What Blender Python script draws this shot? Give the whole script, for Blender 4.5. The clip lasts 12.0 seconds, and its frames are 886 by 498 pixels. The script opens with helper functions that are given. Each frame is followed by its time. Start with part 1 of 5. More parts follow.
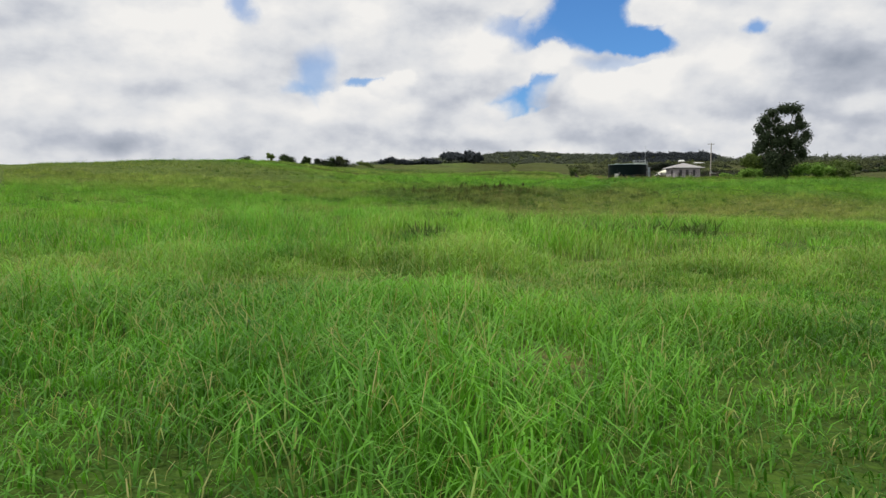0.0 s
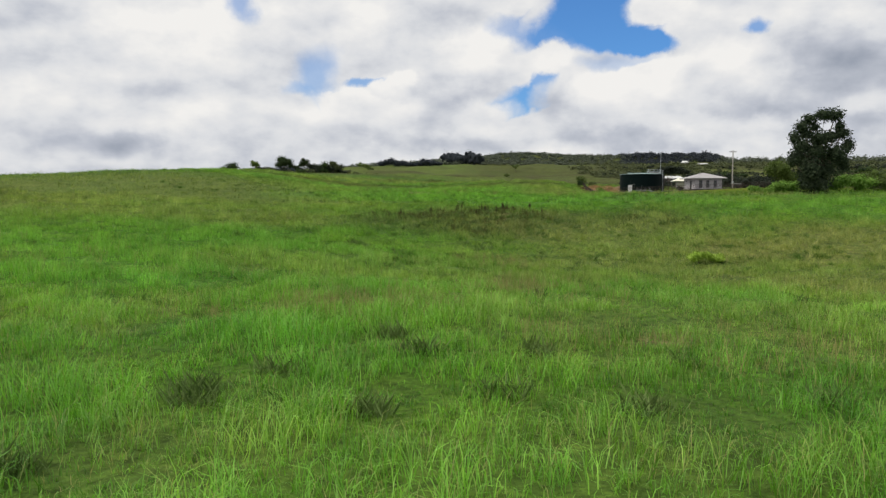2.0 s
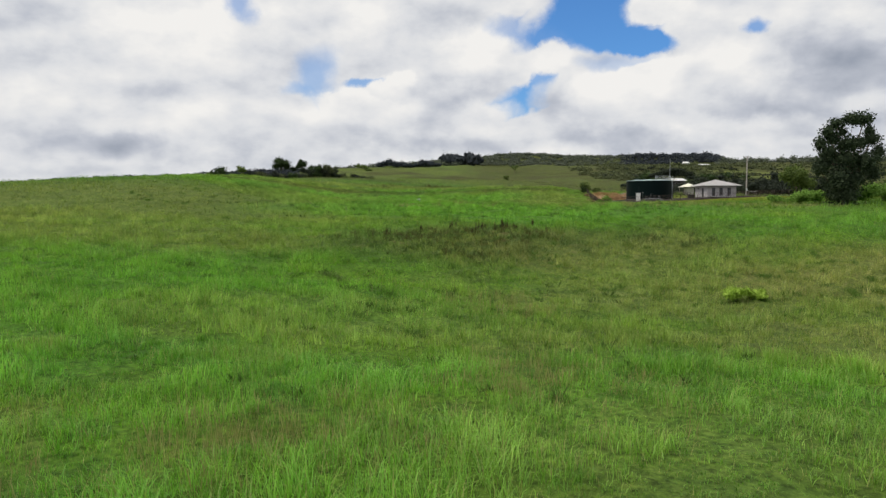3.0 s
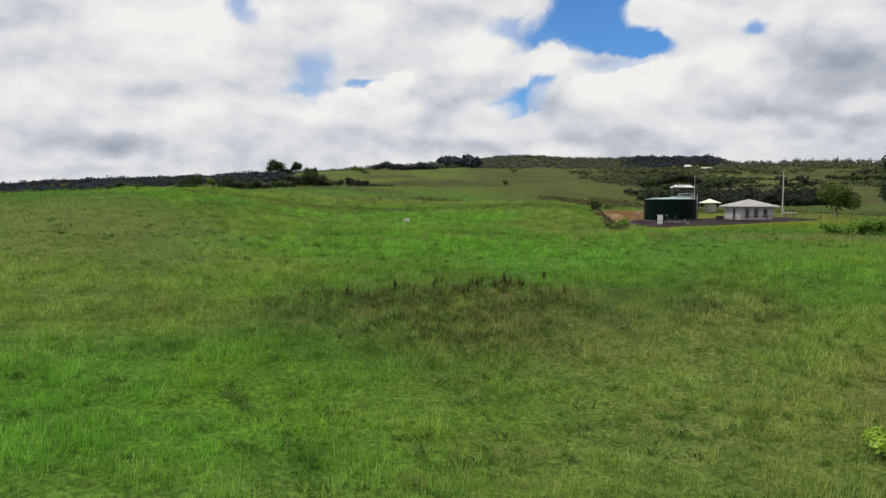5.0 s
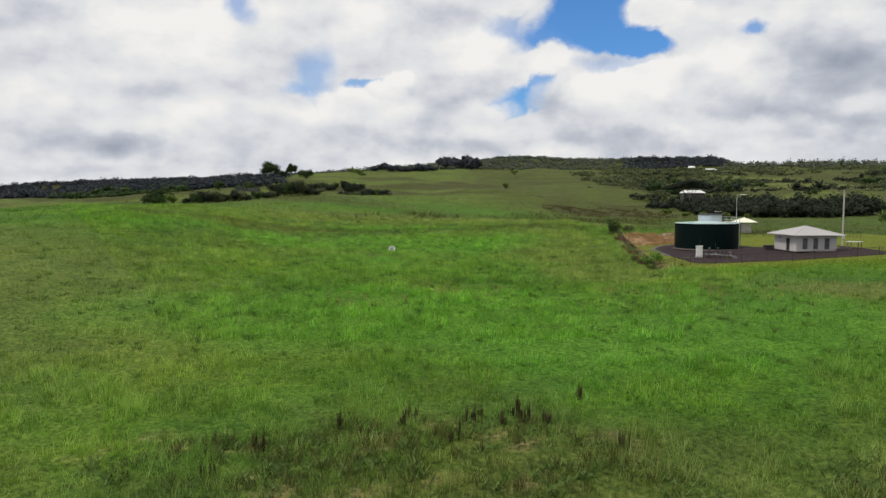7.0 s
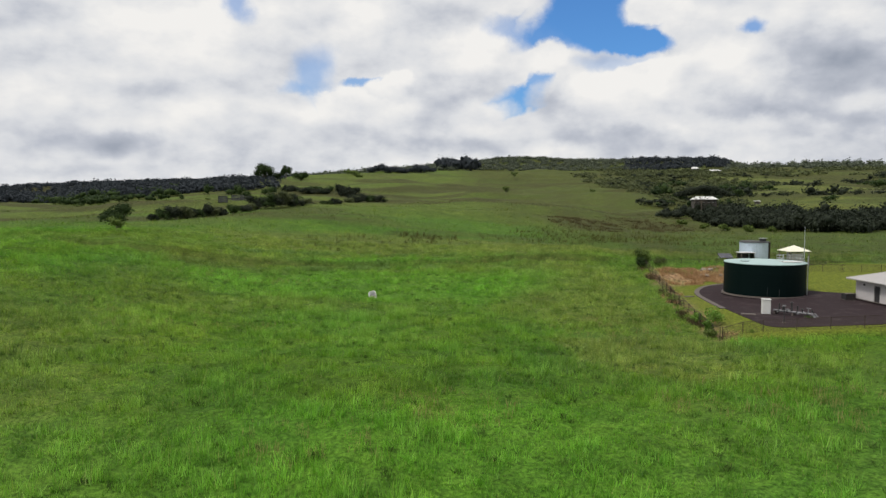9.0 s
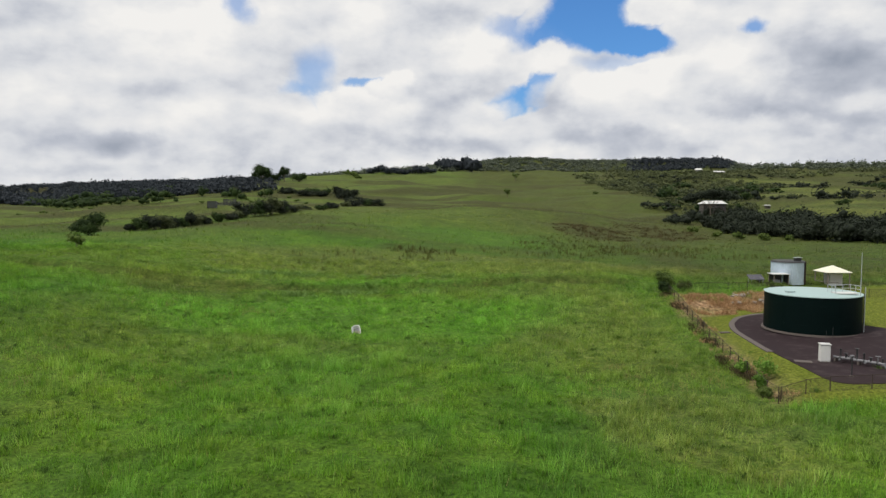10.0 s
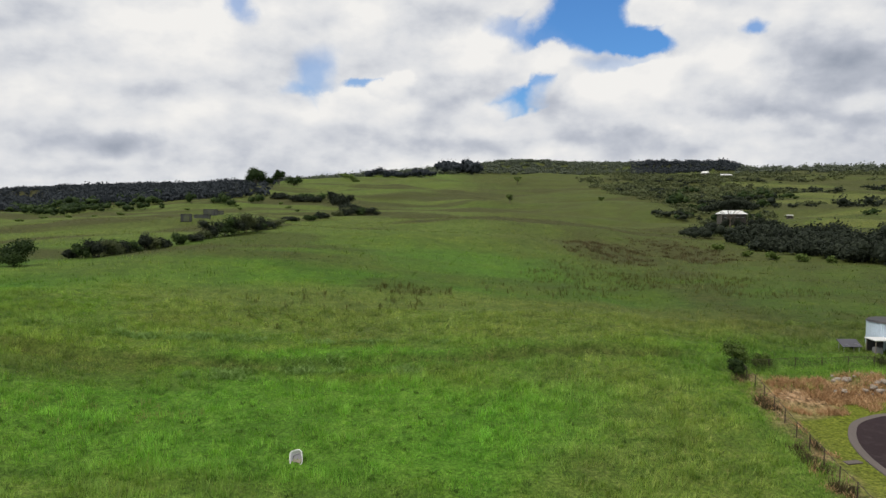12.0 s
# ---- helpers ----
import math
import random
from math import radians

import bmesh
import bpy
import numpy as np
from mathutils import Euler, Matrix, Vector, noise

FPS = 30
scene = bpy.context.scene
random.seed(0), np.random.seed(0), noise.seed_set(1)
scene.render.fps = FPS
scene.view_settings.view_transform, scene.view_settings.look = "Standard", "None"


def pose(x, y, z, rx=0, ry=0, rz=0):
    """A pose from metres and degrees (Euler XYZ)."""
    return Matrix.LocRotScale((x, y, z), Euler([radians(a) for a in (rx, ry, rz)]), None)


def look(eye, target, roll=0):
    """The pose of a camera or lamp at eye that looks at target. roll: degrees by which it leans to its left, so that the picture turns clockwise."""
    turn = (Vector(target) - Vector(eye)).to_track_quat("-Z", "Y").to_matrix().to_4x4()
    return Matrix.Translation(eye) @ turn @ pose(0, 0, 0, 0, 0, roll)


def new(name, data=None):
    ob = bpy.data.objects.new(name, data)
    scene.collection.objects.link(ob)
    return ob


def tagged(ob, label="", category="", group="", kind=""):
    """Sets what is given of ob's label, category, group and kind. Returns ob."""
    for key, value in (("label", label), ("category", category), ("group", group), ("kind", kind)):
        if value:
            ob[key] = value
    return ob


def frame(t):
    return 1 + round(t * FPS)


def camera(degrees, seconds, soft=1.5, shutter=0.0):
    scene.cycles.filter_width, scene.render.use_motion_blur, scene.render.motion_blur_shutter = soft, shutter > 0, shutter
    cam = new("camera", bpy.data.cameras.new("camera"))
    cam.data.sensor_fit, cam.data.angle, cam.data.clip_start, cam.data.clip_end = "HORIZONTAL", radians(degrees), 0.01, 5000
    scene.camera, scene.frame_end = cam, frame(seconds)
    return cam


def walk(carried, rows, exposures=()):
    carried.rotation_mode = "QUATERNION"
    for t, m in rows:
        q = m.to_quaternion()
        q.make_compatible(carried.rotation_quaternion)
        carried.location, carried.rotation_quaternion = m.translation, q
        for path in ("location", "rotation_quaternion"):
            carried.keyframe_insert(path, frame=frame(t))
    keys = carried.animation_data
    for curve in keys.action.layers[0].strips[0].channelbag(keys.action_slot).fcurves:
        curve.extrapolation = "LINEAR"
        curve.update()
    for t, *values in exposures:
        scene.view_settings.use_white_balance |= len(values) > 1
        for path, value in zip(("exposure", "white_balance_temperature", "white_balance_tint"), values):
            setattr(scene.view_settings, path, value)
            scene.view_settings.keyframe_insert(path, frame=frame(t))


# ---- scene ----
# The drone's path: seconds, x, y, z, pitch, roll, yaw (it climbs straight ahead and hardly turns)
LENS = 65.0
PATH = [
    (0, -0.00, 0.00, 1.00, -3.97, -0.06, 0.05),
    (0.5, 0.43, 2.95, 1.95, -4.00, -0.06, 0.11),
    (1, 0.70, 7.08, 2.65, -3.98, -0.03, 0.10),
    (1.5, 0.89, 12.04, 3.47, -3.96, -0.00, 0.12),
    (2, 1.16, 17.46, 4.48, -3.96, 0.04, 0.13),
    (2.5, 1.60, 23.11, 5.49, -3.93, 0.10, 0.11),
    (3, 2.08, 28.69, 6.58, -3.94, 0.12, 0.08),
    (5, 3.64, 51.24, 10.92, -3.88, -0.06, -0.02),
    (5.5, 3.94, 57.39, 12.08, -3.90, -0.07, 0.00),
    (6, 4.31, 63.72, 13.24, -3.90, -0.06, -0.00),
    (6.5, 4.66, 70.00, 14.38, -3.91, -0.02, -0.03),
    (7, 5.04, 76.71, 15.60, -3.91, 0.01, -0.05),
    (9, 5.94, 102.84, 20.82, -3.99, 0.07, -0.14),
    (9.5, 6.31, 110.25, 22.10, -4.00, 0.04, -0.11),
    (10, 6.69, 117.70, 23.40, -3.99, 0.03, -0.08),
    (10.5, 7.09, 125.34, 24.72, -3.97, 0.01, -0.06),
    (11, 7.48, 133.02, 26.02, -3.96, -0.00, -0.04),
    (11.5, 7.85, 140.70, 27.26, -3.94, -0.01, -0.02),
    (12, 8.15, 148.54, 28.65, -3.94, -0.00, -0.01),
]
cam = camera(LENS, 12.0, soft=1.4)
walk(cam, [(t, pose(x, y, z, 90 + p, r, w)) for t, x, y, z, p, r, w in PATH])

# ---- sky, sun ----
SUN_AZ, SUN_EL = 248.0, 58.0     # degrees: compass bearing (y is north) and height of the sun


def links(tree, *pairs):
    for a, b in pairs:
        tree.links.new(a, b)


def node(tree, kind, **values):
    n = tree.nodes.new(kind)
    for key, value in values.items():
        if key.startswith("in_"):
            k = key[3:]
            n.inputs[int(k) if k.isdigit() else k.replace("_", " ")].default_value = value
        else:
            setattr(n, key, value)
    return n


def math_node(tree, op, a, b=None, c=None, clamp=False):
    n = tree.nodes.new("ShaderNodeMath")
    n.operation, n.use_clamp = op, clamp
    for i, v in enumerate((a, b, c)):
        if v is None:
            continue
        if isinstance(v, (int, float)):
            n.inputs[i].default_value = v
        else:
            tree.links.new(v, n.inputs[i])
    return n.outputs[0]


def vec_node(tree, op, a, b=None):
    n = tree.nodes.new("ShaderNodeVectorMath")
    n.operation = op
    for i, v in enumerate((a, b)):
        if v is None:
            continue
        if isinstance(v, (tuple, list)):
            n.inputs[i].default_value = v
        else:
            tree.links.new(v, n.inputs[i])
    return n.outputs["Value"] if op in ("LENGTH", "DISTANCE", "DOT_PRODUCT") else n.outputs[0]


def ramp(tree, fac, stops, interpolation="LINEAR"):
    n = tree.nodes.new("ShaderNodeValToRGB")
    n.color_ramp.interpolation = interpolation
    el = n.color_ramp.elements
    while len(el) < len(stops):
        el.new(0.5)
    for e, (p, c) in zip(el, stops):
        e.position = p
        e.color = (*c, 1) if len(c) == 3 else c
    tree.links.new(fac, n.inputs[0])
    return n.outputs[0]


def mix(tree, fac, a, b, blend="MIX"):
    n = tree.nodes.new("ShaderNodeMix")
    n.data_type, n.blend_type = "RGBA", blend
    for i, v in ((0, fac), (6, a), (7, b)):
        if isinstance(v, (int, float)):
            n.inputs[i].default_value = v
        elif isinstance(v, tuple):
            n.inputs[i].default_value = (*v, 1) if len(v) == 3 else v
        else:
            tree.links.new(v, n.inputs[i])
    return n.outputs[2]


def noise_node(tree, vec, scale, detail=3.0, rough=0.55, lac=2.0, dist=0.0):
    n = tree.nodes.new("ShaderNodeTexNoise")
    n.inputs["Scale"].default_value, n.inputs["Detail"].default_value = scale, detail
    n.inputs["Roughness"].default_value, n.inputs["Lacunarity"].default_value = rough, lac
    n.inputs["Distortion"].default_value = dist
    tree.links.new(vec, n.inputs["Vector"])
    return n.outputs[0]


def build_world():
    """Nishita sky behind broken cumulus: cloud heaps laid one over another, each lit at the top and grey at its base, with blue gaps between."""
    w = bpy.data.worlds.new("world")
    scene.world = w
    w.use_nodes = True
    t = w.node_tree
    t.nodes.clear()
    sky = node(t, "ShaderNodeTexSky", sky_type="NISHITA", sun_disc=False, sun_elevation=radians(SUN_EL), sun_rotation=radians(SUN_AZ))
    blue = node(t, "ShaderNodeBackground", in_Strength=0.105)
    tint = mix(t, 1.0, sky.outputs[0], (0.46, 0.86, 1.32), "MULTIPLY")
    links(t, (tint, blue.inputs[0]))
    d = node(t, "ShaderNodeTexCoord").outputs["Generated"]
    sep = node(t, "ShaderNodeSeparateXYZ")
    links(t, (d, sep.inputs[0]))
    x, y, z = sep.outputs
    flat = vec_node(t, "MULTIPLY", d, (1.0, 1.0, 1.7))

    def offsets(scale, detail, rough):
        n = t.nodes.new("ShaderNodeTexNoise")
        n.inputs["Scale"].default_value, n.inputs["Detail"].default_value, n.inputs["Roughness"].default_value = scale, detail, rough
        s = node(t, "ShaderNodeSeparateColor")
        links(t, (d, n.inputs["Vector"]), (n.outputs["Color"], s.inputs[0]))
        return [math_node(t, "SUBTRACT", s.outputs[k], 0.5) for k in (0, 1)]

    # the way across and up, ruffled so that edges come out billowing
    ahead = math_node(t, "MAXIMUM", y, 0.05)
    wa, wb = offsets(13.0, 7.0, 0.56)
    a = math_node(t, "ADD", math_node(t, "DIVIDE", x, ahead), math_node(t, "MULTIPLY", wa, 0.085))
    b = math_node(t, "ADD", math_node(t, "DIVIDE", z, ahead), math_node(t, "MULTIPLY", wb, 0.062))

    def step(v, lo, hi, k=1.0):
        m = node(t, "ShaderNodeMapRange", interpolation_type="SMOOTHSTEP", in_1=lo, in_2=hi, in_3=0.0, in_4=k)
        links(t, (v, m.inputs[0]))
        return m.outputs[0]

    def reach(ca, cb, ra, rb, lean):
        """Distance from the middle of an oval, 1 at its rim."""
        da, db = math_node(t, "SUBTRACT", a, ca), math_node(t, "SUBTRACT", b, cb)
        u = math_node(t, "DIVIDE", math_node(t, "SUBTRACT", da, math_node(t, "MULTIPLY", db, lean)), ra)
        v = math_node(t, "DIVIDE", db, rb)
        return math_node(t, "SQRT", math_node(t, "ADD", math_node(t, "MULTIPLY", u, u), math_node(t, "MULTIPLY", v, v))), v

    def lerp(f, p, q):
        return math_node(t, "ADD", math_node(t, "MULTIPLY", math_node(t, "SUBTRACT", q, p), f), p)

    # soft broken layer behind, with billows lit from above
    layer = noise_node(t, vec_node(t, "MULTIPLY", d, (1.0, 1.0, 2.6)), 5.0, 5.0, 0.5)
    heap = noise_node(t, flat, 10.5, 6.0, 0.5)
    lit = noise_node(t, vec_node(t, "ADD", flat, (-0.010, -0.004, 0.032)), 10.5, 6.0, 0.5)
    relief = math_node(t, "SUBTRACT", heap, lit)
    tone = math_node(t, "ADD", math_node(t, "MULTIPLY", math_node(t, "SUBTRACT", layer, 0.5), 0.85), 0.68)
    cover = None
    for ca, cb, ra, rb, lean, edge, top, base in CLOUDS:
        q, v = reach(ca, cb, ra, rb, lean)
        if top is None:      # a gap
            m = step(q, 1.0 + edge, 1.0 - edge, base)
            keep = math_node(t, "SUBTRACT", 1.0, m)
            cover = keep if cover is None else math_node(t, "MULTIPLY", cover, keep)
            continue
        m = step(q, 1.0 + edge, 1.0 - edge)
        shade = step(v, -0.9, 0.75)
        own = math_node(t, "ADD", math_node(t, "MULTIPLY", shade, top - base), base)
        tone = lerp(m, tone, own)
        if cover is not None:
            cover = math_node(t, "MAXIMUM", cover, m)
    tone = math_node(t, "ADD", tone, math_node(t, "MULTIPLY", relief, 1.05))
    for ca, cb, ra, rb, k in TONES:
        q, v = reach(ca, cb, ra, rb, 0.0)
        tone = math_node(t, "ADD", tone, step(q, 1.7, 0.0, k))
    col = ramp(t, tone, [(0.02, (0.33, 0.37, 0.45)), (0.42, (0.57, 0.60, 0.67)), (0.66, (0.785, 0.80, 0.83)), (0.98, (0.985, 0.97, 0.945))])
    cloud = node(t, "ShaderNodeBackground", in_Strength=0.90)
    links(t, (col, cloud.inputs[0]))
    both = node(t, "ShaderNodeMixShader")
    out = node(t, "ShaderNodeOutputWorld")
    links(t, (cover, both.inputs[0]), (blue.outputs[0], both.inputs[1]), (cloud.outputs[0], both.inputs[2]), (both.outputs[0], out.inputs[0]))


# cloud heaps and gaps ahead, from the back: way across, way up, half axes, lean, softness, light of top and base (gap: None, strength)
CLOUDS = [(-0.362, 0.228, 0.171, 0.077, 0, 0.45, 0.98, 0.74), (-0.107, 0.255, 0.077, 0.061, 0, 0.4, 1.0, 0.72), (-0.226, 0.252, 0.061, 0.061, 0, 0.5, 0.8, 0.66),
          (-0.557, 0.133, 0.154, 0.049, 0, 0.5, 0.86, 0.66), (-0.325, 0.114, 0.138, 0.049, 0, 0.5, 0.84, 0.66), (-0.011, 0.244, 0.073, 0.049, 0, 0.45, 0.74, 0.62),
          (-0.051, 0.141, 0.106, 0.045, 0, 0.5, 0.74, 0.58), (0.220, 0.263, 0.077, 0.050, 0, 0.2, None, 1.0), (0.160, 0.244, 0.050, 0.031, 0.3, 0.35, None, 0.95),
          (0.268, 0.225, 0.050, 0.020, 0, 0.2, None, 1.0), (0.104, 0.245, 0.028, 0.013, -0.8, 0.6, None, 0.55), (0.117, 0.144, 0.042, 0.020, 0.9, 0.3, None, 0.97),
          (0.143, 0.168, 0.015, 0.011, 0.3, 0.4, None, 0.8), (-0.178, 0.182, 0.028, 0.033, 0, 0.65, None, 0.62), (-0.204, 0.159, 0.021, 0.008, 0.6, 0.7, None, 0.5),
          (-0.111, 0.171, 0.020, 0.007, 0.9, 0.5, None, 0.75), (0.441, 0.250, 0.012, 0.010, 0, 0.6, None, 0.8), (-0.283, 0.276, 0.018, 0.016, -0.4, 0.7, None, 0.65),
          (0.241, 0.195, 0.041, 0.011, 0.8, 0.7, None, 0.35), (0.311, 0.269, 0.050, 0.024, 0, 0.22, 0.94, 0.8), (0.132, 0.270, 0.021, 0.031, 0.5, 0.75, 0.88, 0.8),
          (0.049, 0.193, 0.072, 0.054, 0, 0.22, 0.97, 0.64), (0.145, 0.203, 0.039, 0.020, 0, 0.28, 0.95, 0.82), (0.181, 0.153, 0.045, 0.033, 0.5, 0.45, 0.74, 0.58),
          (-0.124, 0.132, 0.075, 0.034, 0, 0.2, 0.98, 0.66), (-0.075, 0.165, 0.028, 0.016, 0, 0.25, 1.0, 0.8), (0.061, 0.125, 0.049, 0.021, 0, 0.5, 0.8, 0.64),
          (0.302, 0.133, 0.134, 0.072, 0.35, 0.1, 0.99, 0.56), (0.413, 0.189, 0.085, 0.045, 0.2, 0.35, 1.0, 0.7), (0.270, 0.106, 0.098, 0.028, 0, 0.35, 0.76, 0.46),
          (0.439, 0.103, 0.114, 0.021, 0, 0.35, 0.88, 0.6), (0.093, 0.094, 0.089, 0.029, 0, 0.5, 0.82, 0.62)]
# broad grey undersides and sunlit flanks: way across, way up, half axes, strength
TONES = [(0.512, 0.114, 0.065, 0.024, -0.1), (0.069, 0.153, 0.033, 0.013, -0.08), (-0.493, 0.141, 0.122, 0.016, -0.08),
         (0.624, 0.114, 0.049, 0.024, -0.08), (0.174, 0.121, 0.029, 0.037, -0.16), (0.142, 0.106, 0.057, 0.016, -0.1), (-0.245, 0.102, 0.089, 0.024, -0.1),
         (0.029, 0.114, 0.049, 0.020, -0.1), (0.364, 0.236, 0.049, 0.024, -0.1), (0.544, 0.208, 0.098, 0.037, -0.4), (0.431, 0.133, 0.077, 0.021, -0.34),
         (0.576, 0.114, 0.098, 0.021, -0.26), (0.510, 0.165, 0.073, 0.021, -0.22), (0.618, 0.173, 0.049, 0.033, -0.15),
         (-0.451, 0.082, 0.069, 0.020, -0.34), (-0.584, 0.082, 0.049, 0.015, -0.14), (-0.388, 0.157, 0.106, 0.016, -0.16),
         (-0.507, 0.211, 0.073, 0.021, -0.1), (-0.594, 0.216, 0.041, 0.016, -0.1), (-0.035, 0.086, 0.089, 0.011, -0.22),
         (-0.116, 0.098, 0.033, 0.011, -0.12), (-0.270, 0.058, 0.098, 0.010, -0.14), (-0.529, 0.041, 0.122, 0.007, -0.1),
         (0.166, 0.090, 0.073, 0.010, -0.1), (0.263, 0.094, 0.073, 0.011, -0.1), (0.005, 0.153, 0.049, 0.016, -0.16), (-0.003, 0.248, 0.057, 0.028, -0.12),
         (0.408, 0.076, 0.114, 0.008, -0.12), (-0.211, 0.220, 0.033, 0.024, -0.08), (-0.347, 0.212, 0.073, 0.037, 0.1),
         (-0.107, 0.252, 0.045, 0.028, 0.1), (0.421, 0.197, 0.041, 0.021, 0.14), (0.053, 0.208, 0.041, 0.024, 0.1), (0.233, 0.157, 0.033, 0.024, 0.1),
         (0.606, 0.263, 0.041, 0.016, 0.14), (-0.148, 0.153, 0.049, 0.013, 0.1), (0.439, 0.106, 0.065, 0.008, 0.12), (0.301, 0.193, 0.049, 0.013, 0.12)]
build_world()
sun_data = bpy.data.lights.new("sun", "SUN")
sun_data.energy, sun_data.angle, sun_data.color = 2.3, radians(10), (1.0, 0.95, 0.87)
sun = new("sun", sun_data)
az, el = radians(SUN_AZ), radians(SUN_EL)
sun.matrix_world = look((200 * math.sin(az) * math.cos(el), 200 * math.cos(az) * math.cos(el), 200 * math.sin(el)), (0, 0, 0))
# ---- the lie of the land ----
ROW_Y = np.array([0, 45, 85, 115, 150, 190, 240, 320, 460, 700, 1100, 1700.0])
COL_U = np.array([-0.8, -0.45, -0.22, -0.07, 0.07, 0.22, 0.45, 0.8])
HEIGHTS = np.array([
    (2.5, 1.2, 0.4, 0.0, -0.2, -0.4, -0.8, -1.4),
    (4.7, 2.0, 0.7, 0.1, -0.2, -1.1, -1.2, -0.4),
    (7.4, 4.4, 2.3, 0.4, -1.4, -0.4, 0.7, 1.3),
    (8.6, 6.8, 4.7, 3.1, 3.0, 3.6, 2.9, 2.3),
    (9.6, 9.4, 8.6, 6.9, 5.8, 6.2, 5.3, 3.4),
    (10.5, 11.0, 12.1, 6.6, 5.9, 6.4, 6.6, 4.5),
    (11.0, 11.7, 14.1, 9.2, 9.6, 8.5, 5.7, 5.6),
    (11.2, 12.2, 15.1, 14.3, 9.1, 8.7, 9.3, 8.6),
    (11.5, 12.0, 19.4, 17.6, 17.8, 11.4, 15.4, 12.9),
    (12.5, 15.5, 22.9, 21.3, 19.4, 21.8, 28.5, 30.6),
    (12.1, 22.1, 45.3, 48.2, 44.7, 49.9, 51.4, 55.8),
    (25.3, 53.9, 67.8, 88.9, 96.5, 90.2, 96.9, 99.5),
])  # metres; one row for each ROW_Y, one column for each COL_U


def pad_z(x, y):
    """The yard is levelled but falls gently towards the pasture."""
    return 6.35 + 0.045 * (np.clip(x, 36, 74) - 46.5) + 0.006 * (np.clip(y, 175, 235) - 190)


def blend_weights(s, n):
    s = np.clip(s, 0, n - 1 - 1e-6)
    i = s.astype(int)
    f = s - i
    w = (-0.5 * f + f * f - 0.5 * f ** 3, 1 - 2.5 * f * f + 1.5 * f ** 3, 0.5 * f + 2 * f * f - 1.5 * f ** 3, -0.5 * f * f + 0.5 * f ** 3)
    return [(np.clip(i + k - 1, 0, n - 1), w[k]) for k in range(4)]


LATTICE = np.random.default_rng(7).random((256, 256))


def field(x, y, size, octaves=1):
    """Smooth value noise, 0 to 1, with features of about that many metres."""
    total, weight, amp = 0.0, 0.0, 1.0
    for k in range(octaves):
        u, v = np.asarray(x) / size + 17.3 * k, np.asarray(y) / size + 5.1 * k
        i, j = np.floor(u).astype(int), np.floor(v).astype(int)
        f, g = u - i, v - j
        f, g = f * f * (3 - 2 * f), g * g * (3 - 2 * g)
        at = lambda a, b: LATTICE[a % 256, b % 256]
        total = total + amp * ((at(i, j) * (1 - f) + at(i + 1, j) * f) * (1 - g) + (at(i, j + 1) * (1 - f) + at(i + 1, j + 1) * f) * g)
        weight, amp, size = weight + amp, amp * 0.5, size * 0.5
    return total / weight


def smooth(a, b, v):
    f = np.clip((np.asarray(v, float) - a) / (b - a), 0, 1)
    return f * f * (3 - 2 * f)


def spot(x, y, cx, cy, rx, ry, soft=0.5):
    """1 inside an uneven oval, 0 outside."""
    q = np.hypot((x - cx) / rx, (y - cy) / ry) + 0.7 * (field(x, y, max(rx, ry) * 0.45, 2) - 0.5)
    return smooth(1 + soft * 0.5, 1 - soft * 0.5, q)


# the levelled yard of the water station, cut into the slope on its field side and at the back
def fence_x(y):
    return 36.5 + (y - 178.0) * 0.125


def bank_toe(x):
    return 218.5 + 0.20 * (x - 46) + 3.6 * smooth(46.5, 53, x) + 10.4 * smooth(58, 70, x)


def bank_depth(x):
    return 5.5 - 2.6 * smooth(46.5, 53, x)


def track_y(x):
    return 233.6 + 0.045 * x + 0.6 * np.sin(x / 15.0)


def yard_mask(x, y):
    west = smooth(0.3, 2.6, x - fence_x(y))
    back = smooth(1.0, 0.0, (y - bank_toe(x) - 1.6 * (field(x, y, 3.5, 2) - 0.5)) / bank_depth(x))
    return west * smooth(118, 104, x) * smooth(176.4, 178.4, y - 0.07 * np.maximum(x - 38, 0)) * back


